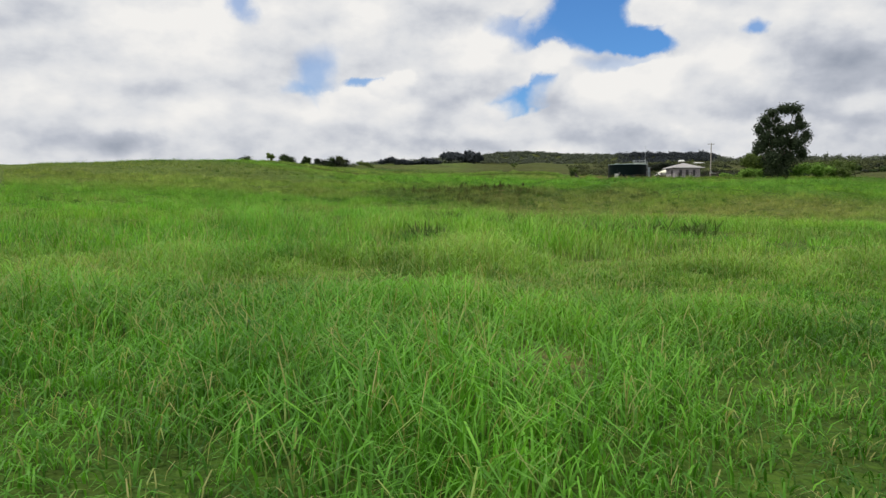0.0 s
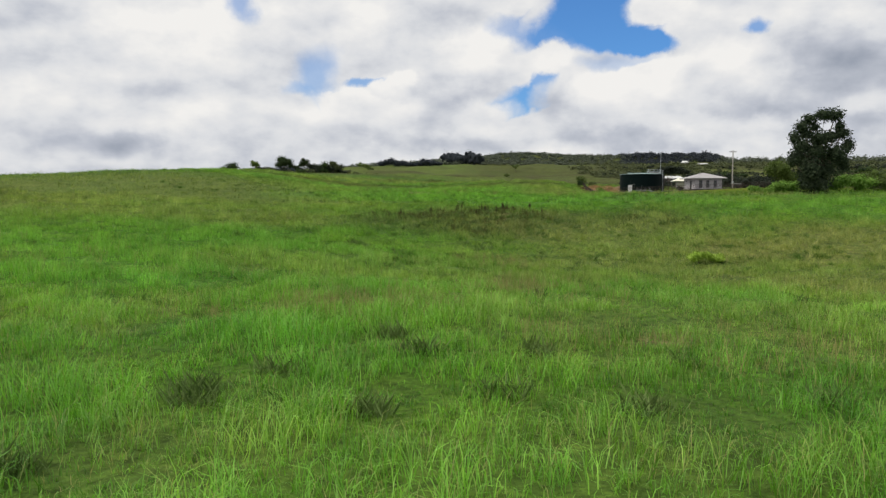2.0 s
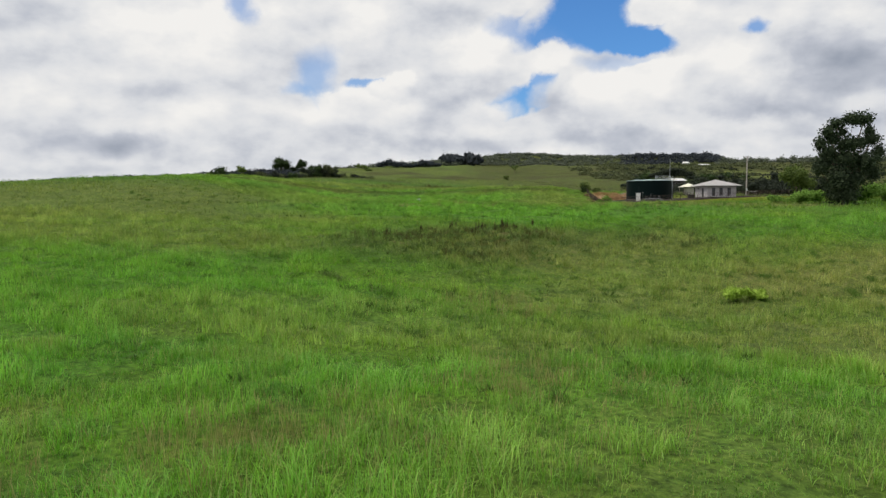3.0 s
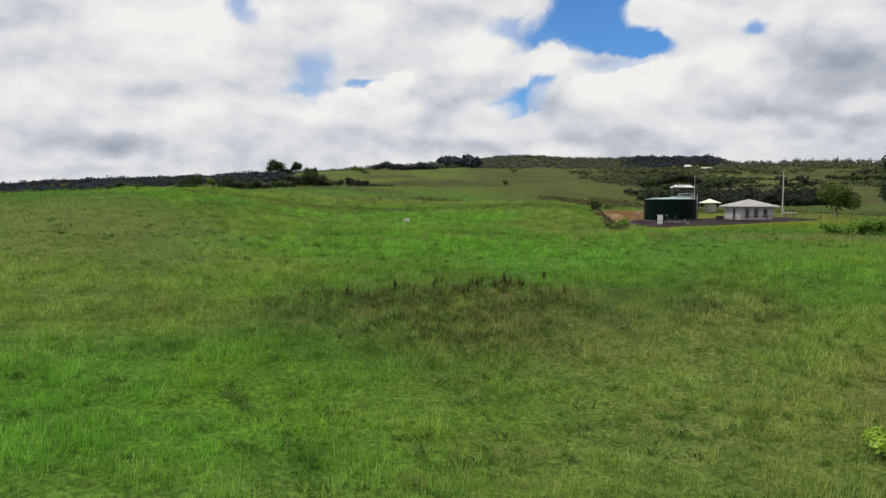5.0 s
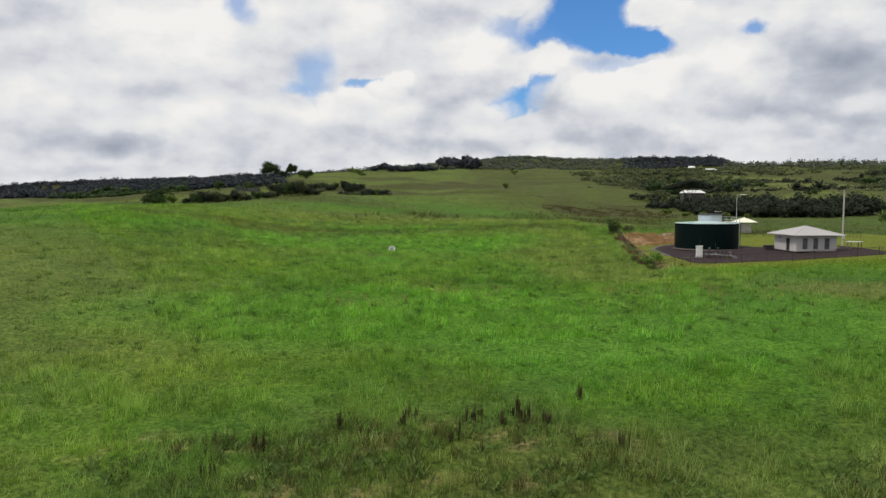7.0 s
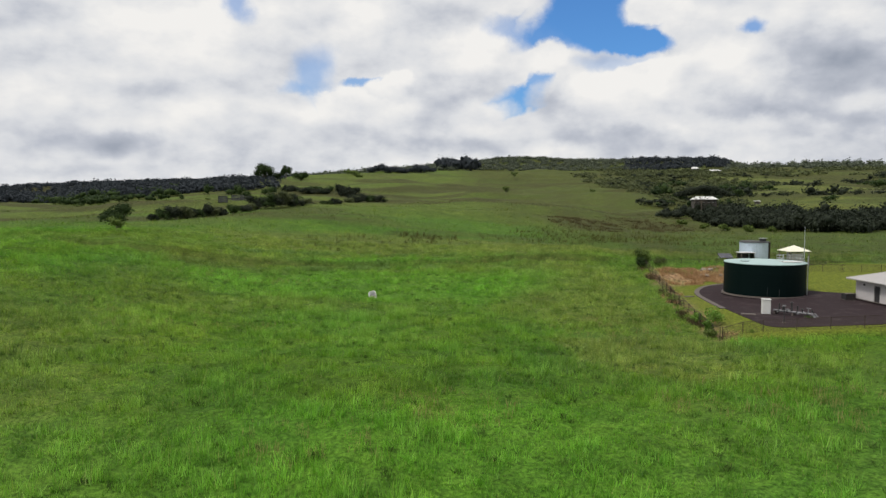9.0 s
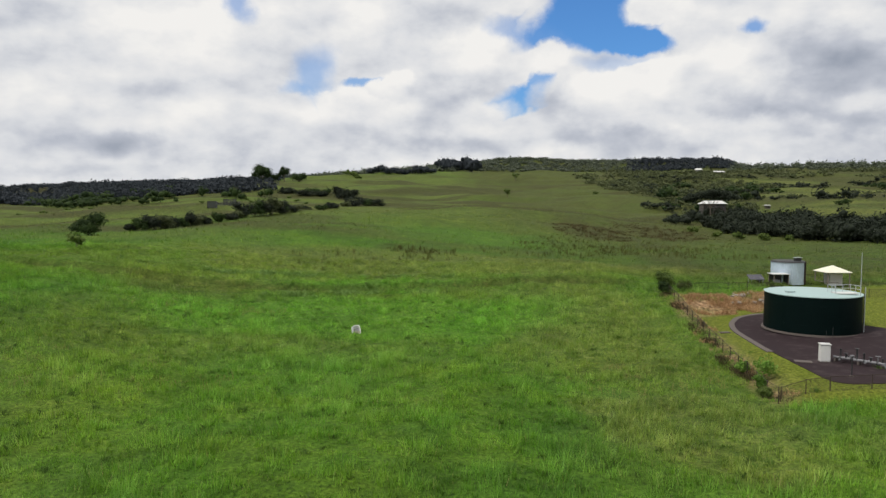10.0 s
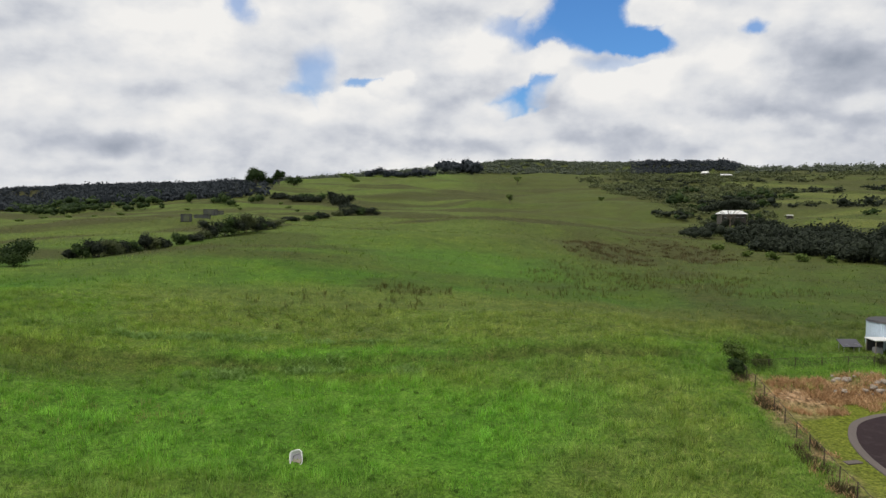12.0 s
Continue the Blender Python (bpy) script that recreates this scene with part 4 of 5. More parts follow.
build_fence([(36.9, 178.6), (42.0, 179.9), (57.0, 179.6), (78.0, 182.3), (90.0, 185.5)], 1.35, 3.4, "chain-link fence along the front of the water station", RUST)
build_fence([(43.4, 229.4), (60.0, 231.0), (72.0, 229.0), (95.0, 226.0)], 1.35, 3.2, "chain-link fence on the bank behind the water station", RUST)


def build_back_tank():
    x, y = 68.6, 241.6
    z = ground_at(x, y) - 0.1
    t = thing("old_water_tank", "weathered white corrugated round water tank with dark rim", "water tank", pose(x, y, z))
    n, r, h = 120, 2.75, 12.45 - z
    vs, fs = [], []
    for i in range(n):
        a = 2 * math.pi * i / n
        rr = r + (0.03 if i % 2 else -0.03)
        vs += [(rr * math.cos(a), rr * math.sin(a), 0), (rr * math.cos(a), rr * math.sin(a), h)]
        j = (i + 1) % n
        fs.append((2 * i, 2 * j, 2 * j + 1, 2 * i + 1))
    mesh_object("wall", vs, fs, BLUE_WHITE, t)
    part("roof", tube((0, 0, h - 0.02), (0, 0, h + 0.22), r + 0.12, r - 0.1, 40), DARK, t, "dark roof with overhanging rim")
    for a in (-0.3, -0.55, -0.8):
        part("pipe", tube(((r + 0.1) * math.cos(a), (r + 0.1) * math.sin(a), 0), ((r + 0.1) * math.cos(a), (r + 0.1) * math.sin(a), h + 0.1), 0.09, sides=8), RUST, t)
    hat = part("overflow_box", box(1.3, -0.8, h + 0.5, 1.0, 0.8, 0.55, 0.03), DARK, t)
    part("lid", box(1.3, -0.8, h + 0.8, 1.3, 1.0, 0.07), GALV, hat)
    s = thing("lean_to", "small dark shelter with a flat white roof beside the old tank", "shed", pose(x - 3.0, y - 2.9, z - 0.05))
    part("roof", box(0, 0, 2.1, 2.9, 2.5, 0.12, 0.02), WHITE, s, "flat white sheet roof")
    for px in (-1.25, 1.25):
        for py in (-1.0, 1.0):
            part("post", box(px, py, 1.02, 0.1, 0.1, 2.04), WOOD, s)
    part("back_wall", box(0, 1.05, 1.0, 2.5, 0.06, 2.0), DARK, s)
    part("side_wall", box(1.25, 0, 1.0, 0.06, 2.0, 2.0), DARK, s)
    part("pump", box(-0.3, 0.1, 0.5, 1.0, 0.8, 1.0, 0.05), LOUVRE, s)
    w = thing("solar_panel", "tilted solar panel on a low steel frame in the grass", "solar panel", pose(x - 6.6, y - 2.0, ground_at(x - 6.6, y - 2.0)))
    bm = add_box(bmesh.new(), 0, 0, 1.15, 2.6, 1.8, 0.06, turn=Matrix.Rotation(radians(24), 3, "X"))
    part("panel", bm, PANEL, w, "dark blue cell panel")
    for px in (-1.0, 1.0):
        part("leg", tube((px, -0.6, 0), (px, -0.6, 0.85), 0.05, sides=6), GALV, w)
        part("leg", tube((px, 0.6, 0), (px, 0.6, 1.4), 0.05, sides=6), GALV, w)
    part("battery_box", box(1.2, 1.1, 0.35, 0.9, 0.6, 0.7, 0.03), DARK, w)


build_back_tank()


def build_gazebo():
    x, y = 76.4, 241.2
    z = ground_at(x, y)
    t = thing("open_shelter", "open shelter with a cream pyramid roof behind the station", "shelter", pose(x, y, z, 0, 0, 2))
    e, eave, rise = 2.25, 10.75 - z, 1.1
    vs = [(-e, -e, eave - 0.08), (e, -e, eave - 0.08), (e, e, eave - 0.08), (-e, e, eave - 0.08), (-e, -e, eave), (e, -e, eave), (e, e, eave), (-e, e, eave), (0, 0, eave + rise)]
    fs = [(0, 3, 2, 1), (0, 1, 5, 4), (1, 2, 6, 5), (2, 3, 7, 6), (3, 0, 4, 7), (4, 5, 8), (5, 6, 8), (6, 7, 8), (7, 4, 8)]
    mesh_object("roof", vs, fs, ROOF_CREAM, t, "cream sheet-metal pyramid roof")
    for px in (-1.95, 1.95):
        for py in (-1.95, 1.95):
            part("post", box(px, py, eave / 2 - 0.1, 0.16, 0.16, eave + 0.1), WOOD, t)
    part("pump_cabin", box(0.4, 0.4, 1.05, 2.3, 2.0, 2.1, 0.03), WALL, t, "grey cabin under the roof")
    part("rail", box(-1.1, -2.1, 0.75, 2.0, 0.06, 0.08), WOOD, t)
    part("rail", box(-2.1, 0, 0.75, 0.06, 4.1, 0.08), WOOD, t)


build_gazebo()


def build_pole():
    x, y = 76.7, 201.0
    z = ground_at(x, y)
    t = thing("utility_pole", "tall grey wooden utility pole with a cross-arm", "utility pole", pose(x, y, z))
    part("pole", tube((0, 0, -0.4), (0, 0, 9.9), 0.17, 0.12, 12), POLE, t)
    part("cross_arm", box(0, 0.14, 9.6, 1.9, 0.12, 0.14), WOOD, t)
    for k in (-0.85, -0.35, 0.35, 0.85):
        part("insulator", tube((k, 0.14, 9.65), (k, 0.14, 9.87), 0.06, 0.04, 8), DARK, t)
    part("meter_box", box(0, -0.25, 1.6, 0.4, 0.2, 0.55, 0.02), GALV, t)
    b = thing("picnic_table", "small wooden table on the grass beside the pump house", "table", pose(75.2, 194.8, ground_at(75.2, 194.8), 0, 0, 8))
    part("tabletop", box(0, 0, 1.15, 2.4, 1.1, 0.08), WHITE, b)
    for px in (-1.0, 1.0):
        for py in (-0.4, 0.4):
            part("leg", box(px, py, 0.56, 0.1, 0.1, 1.12), WOOD, b)


build_pole()


def build_tub():
    """An old tub tipped up in the grass, its hollow towards the south."""
    x, y = -4.3, 206.3
    t = thing("tub", "old white tub tipped up in the grass with pale rubble", "tub", pose(x, y, ground_at(x, y) - 0.12, 46, -14, 2) @ Matrix.Scale(0.86, 4))
    L, W, H = 1.75, 1.3, 0.5
    n = 32

    def ring(l, w, z, p=3.4):
        out = []
        for k in range(n):
            a = 2 * math.pi * k / n
            c, s = math.cos(a), math.sin(a)
            out.append((w / 2 * math.copysign(abs(s) ** (2 / p), s), L / 2 + l / 2 * math.copysign(abs(c) ** (2 / p), c), z))
        return out
    rings = [ring(L - 0.35, W - 0.25, -H), ring(L - 0.12, W - 0.1, -H * 0.4), ring(L, W, -0.02), ring(L + 0.06, W + 0.06, 0.02), ring(L - 0.12, W - 0.12, 0.02), ring(L - 0.22, W - 0.2, -H * 0.5), ring(L - 0.5, W - 0.35, 0.06 - H)]
    vs = [v for r in rings for v in r]
    fs = [tuple(range(n - 1, -1, -1))]
    for q in range(len(rings) - 1):
        for k in range(n):
            j = (k + 1) % n
            fs.append((q * n + k, q * n + j, (q + 1) * n + j, (q + 1) * n + k))
    fs.append(tuple(range((len(rings) - 1) * n, len(rings) * n)))
    mesh_object("basin", vs, fs, WHITE, t, smooth_shade=True)
    # added plate whose grey stands for shade in the hollow
    mesh_object("liner", [(v[0], v[1], 0.09 - H) for v in ring(L - 0.5, W - 0.35, 0)], [tuple(range(n))], LOUVRE, t, "added grey bottom plate, coloured for the shade inside")
    bm = bmesh.new()
    rng = random.Random(5)
    for k in range(14):
        add_box(bm, rng.uniform(-0.42, 0.42), rng.uniform(0.2, 0.75), rng.uniform(0.15, 0.3) - H, 0.3, 0.28, 0.2, 0.03, Matrix.Rotation(rng.random() * 3, 3, "Z"))
    part("rubble", bm, ROCK, t, "pale rubble in the lower half")


build_tub()


# ---- grass: blades as real geometry, finer where the path runs low ----
def blade_mesh(name, rng, x, y, h, w, lean, bent, straw, tuft, label, size=3, mat=None):
    """One curved, tapering blade per place; size 5: long drooping blades, 3: bent once, 1: a single spike."""
    n = len(x)
    z = height(x, y)
    g = growth(x, y)
    a = rng.random(n) * 2 * np.pi
    dx, dy = np.cos(a), np.sin(a)
    b = a + np.pi / 2 + rng.normal(0, 0.5, n)
    wx, wy = np.cos(b) * w / 2, np.sin(b) * w / 2
    base = np.stack([x, y, z - 0.03], 1)
    side = np.stack([wx, wy, np.zeros(n)], 1)

    def along(f, out, rise):
        return base + np.stack([dx * lean * h * out, dy * lean * h * out, h * rise], 1)
    if size == 5:
        m1, m2 = along(0.4, 0.22, 0.48), along(0.75, 0.62, 0.80 - 0.12 * bent)
        tip = along(1.0, 1.25, 0.86 - 0.42 * bent)
        co = np.stack([base - side * 0.7, base + side * 0.7, m1 + side, m1 - side, m2 + side * 0.75, m2 - side * 0.75, tip], 1).reshape(-1, 3)
        k = 7
        t = np.array([[0, 1, 2], [0, 2, 3], [3, 2, 4], [3, 4, 5], [5, 4, 6]])
    elif size == 3:
        mid, tip = along(0.5, 0.3, 0.58), along(1.0, 1.0, 1 - 0.3 * bent)
        co = np.stack([base - side, base + side, mid + side * 0.8, mid - side * 0.8, tip], 1).reshape(-1, 3)
        k = 5
        t = np.array([[0, 1, 2], [0, 2, 3], [3, 2, 4]])
    else:
        co = np.stack([base - side, base + side, along(1.0, 1.0, 1 - 0.3 * bent)], 1).reshape(-1, 3)
        k = 3
        t = np.array([[0, 1, 2]])
    tris = (np.arange(n)[:, None, None] * k + t[None]).reshape(-1, 3)
    values = {key: np.repeat(g[key], k) for key in ("dry", "weed", "lush", "lawn")}
    values["straw"], values["tuft"] = np.repeat(straw, k), np.repeat(tuft, k)
    ob = fast_mesh(name, co, tris, mat or BLADES, values)
    return tagged(ob, label, "grass", kind="stuff")


def spread(rng, n, y0, y1, widen, base, middle=4.0):
    """Places over the strip ahead, more where the strip is wide, thinned to tufts."""
    y = np.sqrt(rng.random(n) * ((y1 + base) ** 2 - (y0 + base) ** 2) + (y0 + base) ** 2) - base
    x = middle + (rng.random(n) * 2 - 1) * widen * (y + base)
    return x, y


def tufted(rng, x, y, per, spread_m):
    x = np.repeat(x, per) + rng.normal(0, spread_m, len(x) * per)
    y = np.repeat(y, per) + rng.normal(0, spread_m, len(y) * per)
    return x, y


def grass_zone(name, seed, tufts, per, y0, y1, widen, base, hmean, width, tuft_r, label, size=3, straw_share=0.05, mat=None, thin=0.42):
    rng = np.random.default_rng(seed)
    x, y = spread(rng, tufts, y0, y1, widen, base, min(4.0, 0.5 + y0 * 0.09))
    dense = field(x, y, 1.6, 2) * 0.7 + field(x, y, 7, 2) * 0.5
    x, y = x[dense > thin], y[dense > thin]
    tall = 0.30 + 1.5 * smooth(0.2, 0.85, field(x + 31, y, 2.4, 2)) * (0.6 + 0.8 * field(x, y + 77, 14, 2))
    g = growth(x, y)
    clear = (yard_mask(x, y) < 0.25) & (g["earth"] < 0.35 + 0.5 * rng.random(len(x)))
    x, y, tall = x[clear], y[clear], tall[clear]
    # tall tufts get a paler tone as painted highlight, low ones a darker
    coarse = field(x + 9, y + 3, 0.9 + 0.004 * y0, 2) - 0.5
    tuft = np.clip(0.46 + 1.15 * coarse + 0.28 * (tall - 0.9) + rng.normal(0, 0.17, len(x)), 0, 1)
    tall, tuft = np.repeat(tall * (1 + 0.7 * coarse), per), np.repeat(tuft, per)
    x, y = tufted(rng, x, y, per, tuft_r)
    g = growth(x, y)
    n = len(x)
    straw = (rng.random(n) < straw_share + 0.16 * g["dry"] * (1.0 if y0 < 100 else 0.15)).astype(float) * (0.4 + 0.6 * rng.random(n))
    h = hmean * tall * (0.55 + 0.75 * rng.random(n)) * (1 + 0.3 * straw)
    w = width * (0.6 + 0.8 * rng.random(n)) * (1 - 0.45 * straw)
    lean = ((0.25 if y0 < 50 else 0.10) + (0.95 if y0 < 50 else 0.60) * rng.random(n)) * (1 - 0.25 * straw)
    return blade_mesh(name, rng, x, y, h, w, lean, lean, straw, tuft, label, size, mat)


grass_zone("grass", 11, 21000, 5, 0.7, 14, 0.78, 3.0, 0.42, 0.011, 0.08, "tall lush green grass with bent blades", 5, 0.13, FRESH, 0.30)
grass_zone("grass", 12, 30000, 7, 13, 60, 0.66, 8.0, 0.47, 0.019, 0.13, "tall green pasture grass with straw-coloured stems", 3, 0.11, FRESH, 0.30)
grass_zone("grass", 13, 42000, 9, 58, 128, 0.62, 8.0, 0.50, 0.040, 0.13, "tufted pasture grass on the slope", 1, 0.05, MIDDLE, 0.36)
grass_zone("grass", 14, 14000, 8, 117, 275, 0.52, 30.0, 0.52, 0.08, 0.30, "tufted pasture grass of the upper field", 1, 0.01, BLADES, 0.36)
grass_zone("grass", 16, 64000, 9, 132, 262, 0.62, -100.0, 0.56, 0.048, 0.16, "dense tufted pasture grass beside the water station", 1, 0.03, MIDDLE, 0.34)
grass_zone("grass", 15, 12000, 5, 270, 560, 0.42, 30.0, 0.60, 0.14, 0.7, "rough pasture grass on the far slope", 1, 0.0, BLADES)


def weed_patch(name, seed, spots, label, mat, width, hmean, per, tuft_r, upright=0.25):
    """Upright clumps of broad-leaved or brown-stemmed weeds."""
    rng = np.random.default_rng(seed)
    xs, ys = [], []
    for cx, cy, rx, ry, n in spots:
        r, a = np.sqrt(rng.random(n)), rng.random(n) * 2 * np.pi
        xs.append(cx + rx * r * np.cos(a))
        ys.append(cy + ry * r * np.sin(a))
    x, y = np.concatenate(xs), np.concatenate(ys)
    keep = field(x, y, 2.6, 2) > 0.40
    x, y = x[keep], y[keep]
    hs = np.repeat(0.5 + 0.9 * rng.random(len(x)), per)
    x, y = tufted(rng, x, y, per, tuft_r)
    n = len(x)
    z = height(x, y)
    h = hmean * hs * (0.6 + 0.6 * rng.random(n))
    a, b = rng.random(n) * 6.283, rng.random(n) * 6.283
    base = np.stack([x, y, z - 0.03], 1)
    side = np.stack([np.cos(b), np.sin(b), 0.3 * np.sin(a)], 1) * (width * (0.5 + rng.random(n)))[:, None] / 2
    up = np.stack([np.cos(a) * h * upright, np.sin(a) * h * upright, h], 1)
    co = np.stack([base - side * 0.5, base + side * 0.5, base + up * 0.6 + side, base + up * 0.6 - side, base + up], 1).reshape(-1, 3)
    t = np.array([[0, 1, 2], [0, 2, 3], [3, 2, 4]])
    tris = (np.arange(n)[:, None, None] * 5 + t[None]).reshape(-1, 3)
    return tagged(fast_mesh(name, co, tris, mat), label, "weeds", kind="stuff")


# the wet hollow: low leafy weeds, brown stems and dark seed spikes standing along its upper edge
weed_patch("weeds", 21, [(4, 110, 13, 7, 120), (-7, 111, 6, 4, 34), (9, 107, 10, 7, 60), (29, 108.5, 6, 3, 44), (4, 103, 8, 5, 50), (4, 88, 14, 8, 40)], "low dark leafy weeds in a wet hollow", LEAF_DOCK, 0.090, 0.40, 20, 0.30, 0.8)
weed_patch("weeds", 29, [(3, 112, 12, 4, 170), (7, 109, 9, 5, 100), (-6, 111, 5, 3, 50), (29, 108, 5, 2.5, 34), (5, 104, 5, 4, 40)], "brown dying weed stems in a wet hollow", LEAF_BROWN, 0.030, 0.66, 13, 0.16, 0.3)
SPIKES = [(2.7, 115.0), (3.4, 115.6), (6.6, 115.7), (7.2, 116.3), (8.3, 115.3), (9.2, 116.2), (9.8, 115.5), (10.9, 115.4), (13.8, 119.4), (14.5, 112.5), (17.8, 111.4), (-4.6, 112.6), (-0.9, 115.4), (-6.4, 109.9), (10.8, 112.6), (7.3, 112.0), (5.6, 113.4), (4.9, 116.2), (0.8, 114.0)]
weed_patch("weeds", 30, [(x, y, 0.35, 0.25, 4) for x, y in SPIKES], "dark upright seed spikes of dock", LEAF_SPIKE, 0.060, 0.95, 7, 0.07, 0.09)
weed_patch("weeds", 22, [(64, 385, 15, 34, 170), (99, 412, 19, 40, 190), (82, 398, 22, 34, 90)], "brown weeds on the far slope", LEAF_BRACKEN, 0.20, 0.8, 12, 0.7, 0.5)
weed_patch("weeds", 31, [(44, 318, 18, 16, 240), (66, 322, 22, 14, 260), (78, 302, 16, 8, 90), (58, 345, 20, 18, 160), (-8, 268, 20, 7, 70), (2, 283, 9, 5, 90), (-18, 252, 7, 5, 26), (30, 292, 22, 8, 60)], "tall brown weed stalks on the upper pasture", LEAF_BROWN, 0.075, 1.0, 6, 0.22, 0.16)
weed_patch("grass_stalks", 32, [(-5.8, 47, 5, 4, 60), (3, 50, 7, 4, 90), (9, 39, 6, 4, 60), (7, 80, 5, 5, 60), (-2.5, 46, 4, 3, 40), (6.3, 55, 5, 4, 60), (30, 90, 9, 6, 60), (-30, 68, 12, 8, 60)], "straw-coloured seed stalks of tall grass", LEAF_STRAW, 0.011, 0.85, 16, 0.22, 0.25)
weed_patch("grass_stalks", 33, [(6.7, 152, 5, 4, 50), (31, 155, 9, 6, 80), (-2, 145, 5, 4, 40), (28, 186, 9, 6, 60), (-26, 183, 14, 7, 80), (-27, 215, 12, 4, 60), (9, 233, 10, 3, 40), (40, 150, 9, 6, 50)], "straw-coloured seed stalks of tall grass", LEAF_STRAW, 0.022, 0.75, 12, 0.28, 0.25)
weed_patch("weeds", 23, [(-4.5, 239.6, 7, 1.0, 110), (-30, 239, 6, 1.0, 60), (-21, 241, 7, 0.9, 70), (-7.5, 231.8, 4.5, 1.8, 90), (-17, 229, 5, 2.0, 100), (3.5, 230.5, 2, 1.8, 40), (10, 239.5, 6, 0.8, 50)], "pale green leafy weeds along an old track", LEAF_TRACK, 0.10, 0.5, 24, 0.36, 0.9)
weed_patch("weeds", 24, [(38, 92, 14, 12, 60), (8, 60, 34, 36, 70), (0, 160, 60, 60, 420), (14, 94, 30, 18, 190), (-20, 75, 26, 20, 70)], "dark tussocks standing in the pasture", LEAF_TUSSOCK, 0.035, 0.36, 46, 0.22, 0.8)
CLUMPS = [(-6.2, 28.6), (-3.7, 25.3), (-4.7, 23.2), (-0.6, 20.9), (-0.2, 29.0), (4.6, 23.6), (5.4, 23.9), (6.2, 23.8), (7.4, 25.6), (-4.9, 34.3), (-3.3, 36.4), (-0.7, 32.4), (-4.6, 33.4), (0.4, 38.1), (8.0, 37.2), (-0.6, 41.0), (8.8, 24.8),
          (2.6, 34.0), (4.0, 38.5), (-4.6, 56.8), (5.6, 33.0), (10.0, 33.5)]
weed_patch("weeds", 27, [(x, y, 0.45, 0.4, 7) for x, y in CLUMPS], "dark leafy clumps in the tall grass", LEAF_DOCK, 0.040, 0.46, 22, 0.24, 0.75)
weed_patch("weeds", 28, [(2, 152, 42, 26, 260), (-6, 195, 40, 30, 240), (6, 70, 26, 22, 70)], "small dark green clumps in the pasture", LEAF_CLUMP, 0.045, 0.36, 22, 0.18, 0.7)
weed_patch("weeds", 34, [(37.3, 186, 0.7, 8, 150), (39.2, 202, 0.6, 9, 180), (41.3, 218, 0.7, 10, 210), (42.6, 228, 0.9, 2, 55)], "dark brown weeds grown through the foot of the fence", LEAF_HEDGE, 0.045, 0.58, 16, 0.20, 0.4)
weed_patch("dead_grass", 26, [(49, 222.3, 6.5, 3.6, 900), (56, 225, 6, 3, 330), (38.6, 192, 0.8, 13, 110), (41.6, 215, 0.9, 11, 170)], "dead tan grass on the cut bank", LEAF_DRY, 0.055, 0.5, 13, 0.22, 0.7)


# ---- trees and shrubs ----
def leaf_cloud(rng, lobes, n, size, shell=0.55, loose=0.5):
    """Leaf clumps over the outer part of several lobes: co, tris."""
    vol = np.array([rx * ry * rz for _, _, _, rx, ry, rz in lobes]) ** 0.75
    pick = rng.choice(len(lobes), n, p=vol / vol.sum())
    L = np.array(lobes)[pick]
    d = rng.normal(size=(n, 3))
    d /= np.linalg.norm(d, axis=1)[:, None]
    r = (shell + (1 - shell) * rng.random(n)) * (1 - 0.5 * loose + loose * rng.random(n))
    c = L[:, :3] + d * L[:, 3:] * r[:, None]
    s = size * (0.5 + rng.random(n))
    w = d + np.array([0, 0, 0.35]) + 0.7 * rng.normal(size=(n, 3))
    w /= np.linalg.norm(w, axis=1)[:, None]
    u = np.cross(w, rng.normal(size=(n, 3)))
    u /= np.linalg.norm(u, axis=1)[:, None] + 1e-9
    v = np.cross(w, u)
    u, v = u * s[:, None], v * s[:, None] * 0.6
    co = np.stack([c - u, c + v + w * s[:, None] * 0.12, c + u, c - v + w * s[:, None] * 0.12], 1).reshape(-1, 3)
    t = np.array([[0, 1, 2], [0, 2, 3]])
    return co, (np.arange(n)[:, None, None] * 4 + t[None]).reshape(-1, 3)


def ball_template(level):
    """A ball of 12 or 42 corners."""
    bm = bmesh.new()
    bmesh.ops.create_icosphere(bm, subdivisions=level, radius=1.0)
    co = np.array([v.co[:] for v in bm.verts])
    tris = np.array([[v.index for v in f.verts] for f in bm.faces])
    bm.free()
    return co, tris


BALL, PEBBLE = ball_template(2), ball_template(1)


def cores(rng, lobes, share, ball):
    """The dense inside of a crown: one knobbly mass for each lobe."""
    co, tris, n0 = [], [], 0
    for l in lobes:
        k = share * (0.84 + 0.32 * rng.random((len(ball[0]), 1)))
        co.append(ball[0] * k * np.array(l[3:]) + np.array(l[:3]))
        tris.append(ball[1] + n0)
        n0 += len(ball[0])
    return np.concatenate(co), np.concatenate(tris)


def with_cores(rng, lobes, n, size, shell, share=0.6, ball=None, loose=0.5):
    c1, t1 = cores(rng, lobes, share, ball or BALL)
    c2, t2 = leaf_cloud(rng, lobes, n, size, shell, loose)
    return np.concatenate([c1, c2]), np.concatenate([t1, t2 + len(c1)])


def limb_mesh(name, paths, parent, mat=None):
    """Tapered limbs along bent lines: each a list of points, with radius at foot and tip."""
    bm = bmesh.new()
    for pts, r0, r1 in paths:
        rings = []
        for k, p in enumerate(pts):
            p = Vector(p)
            d = (Vector(pts[min(k + 1, len(pts) - 1)]) - Vector(pts[max(k - 1, 0)])).normalized()
            q = d.to_track_quat("Z", "Y")
            r = r0 + (r1 - r0) * k / (len(pts) - 1)
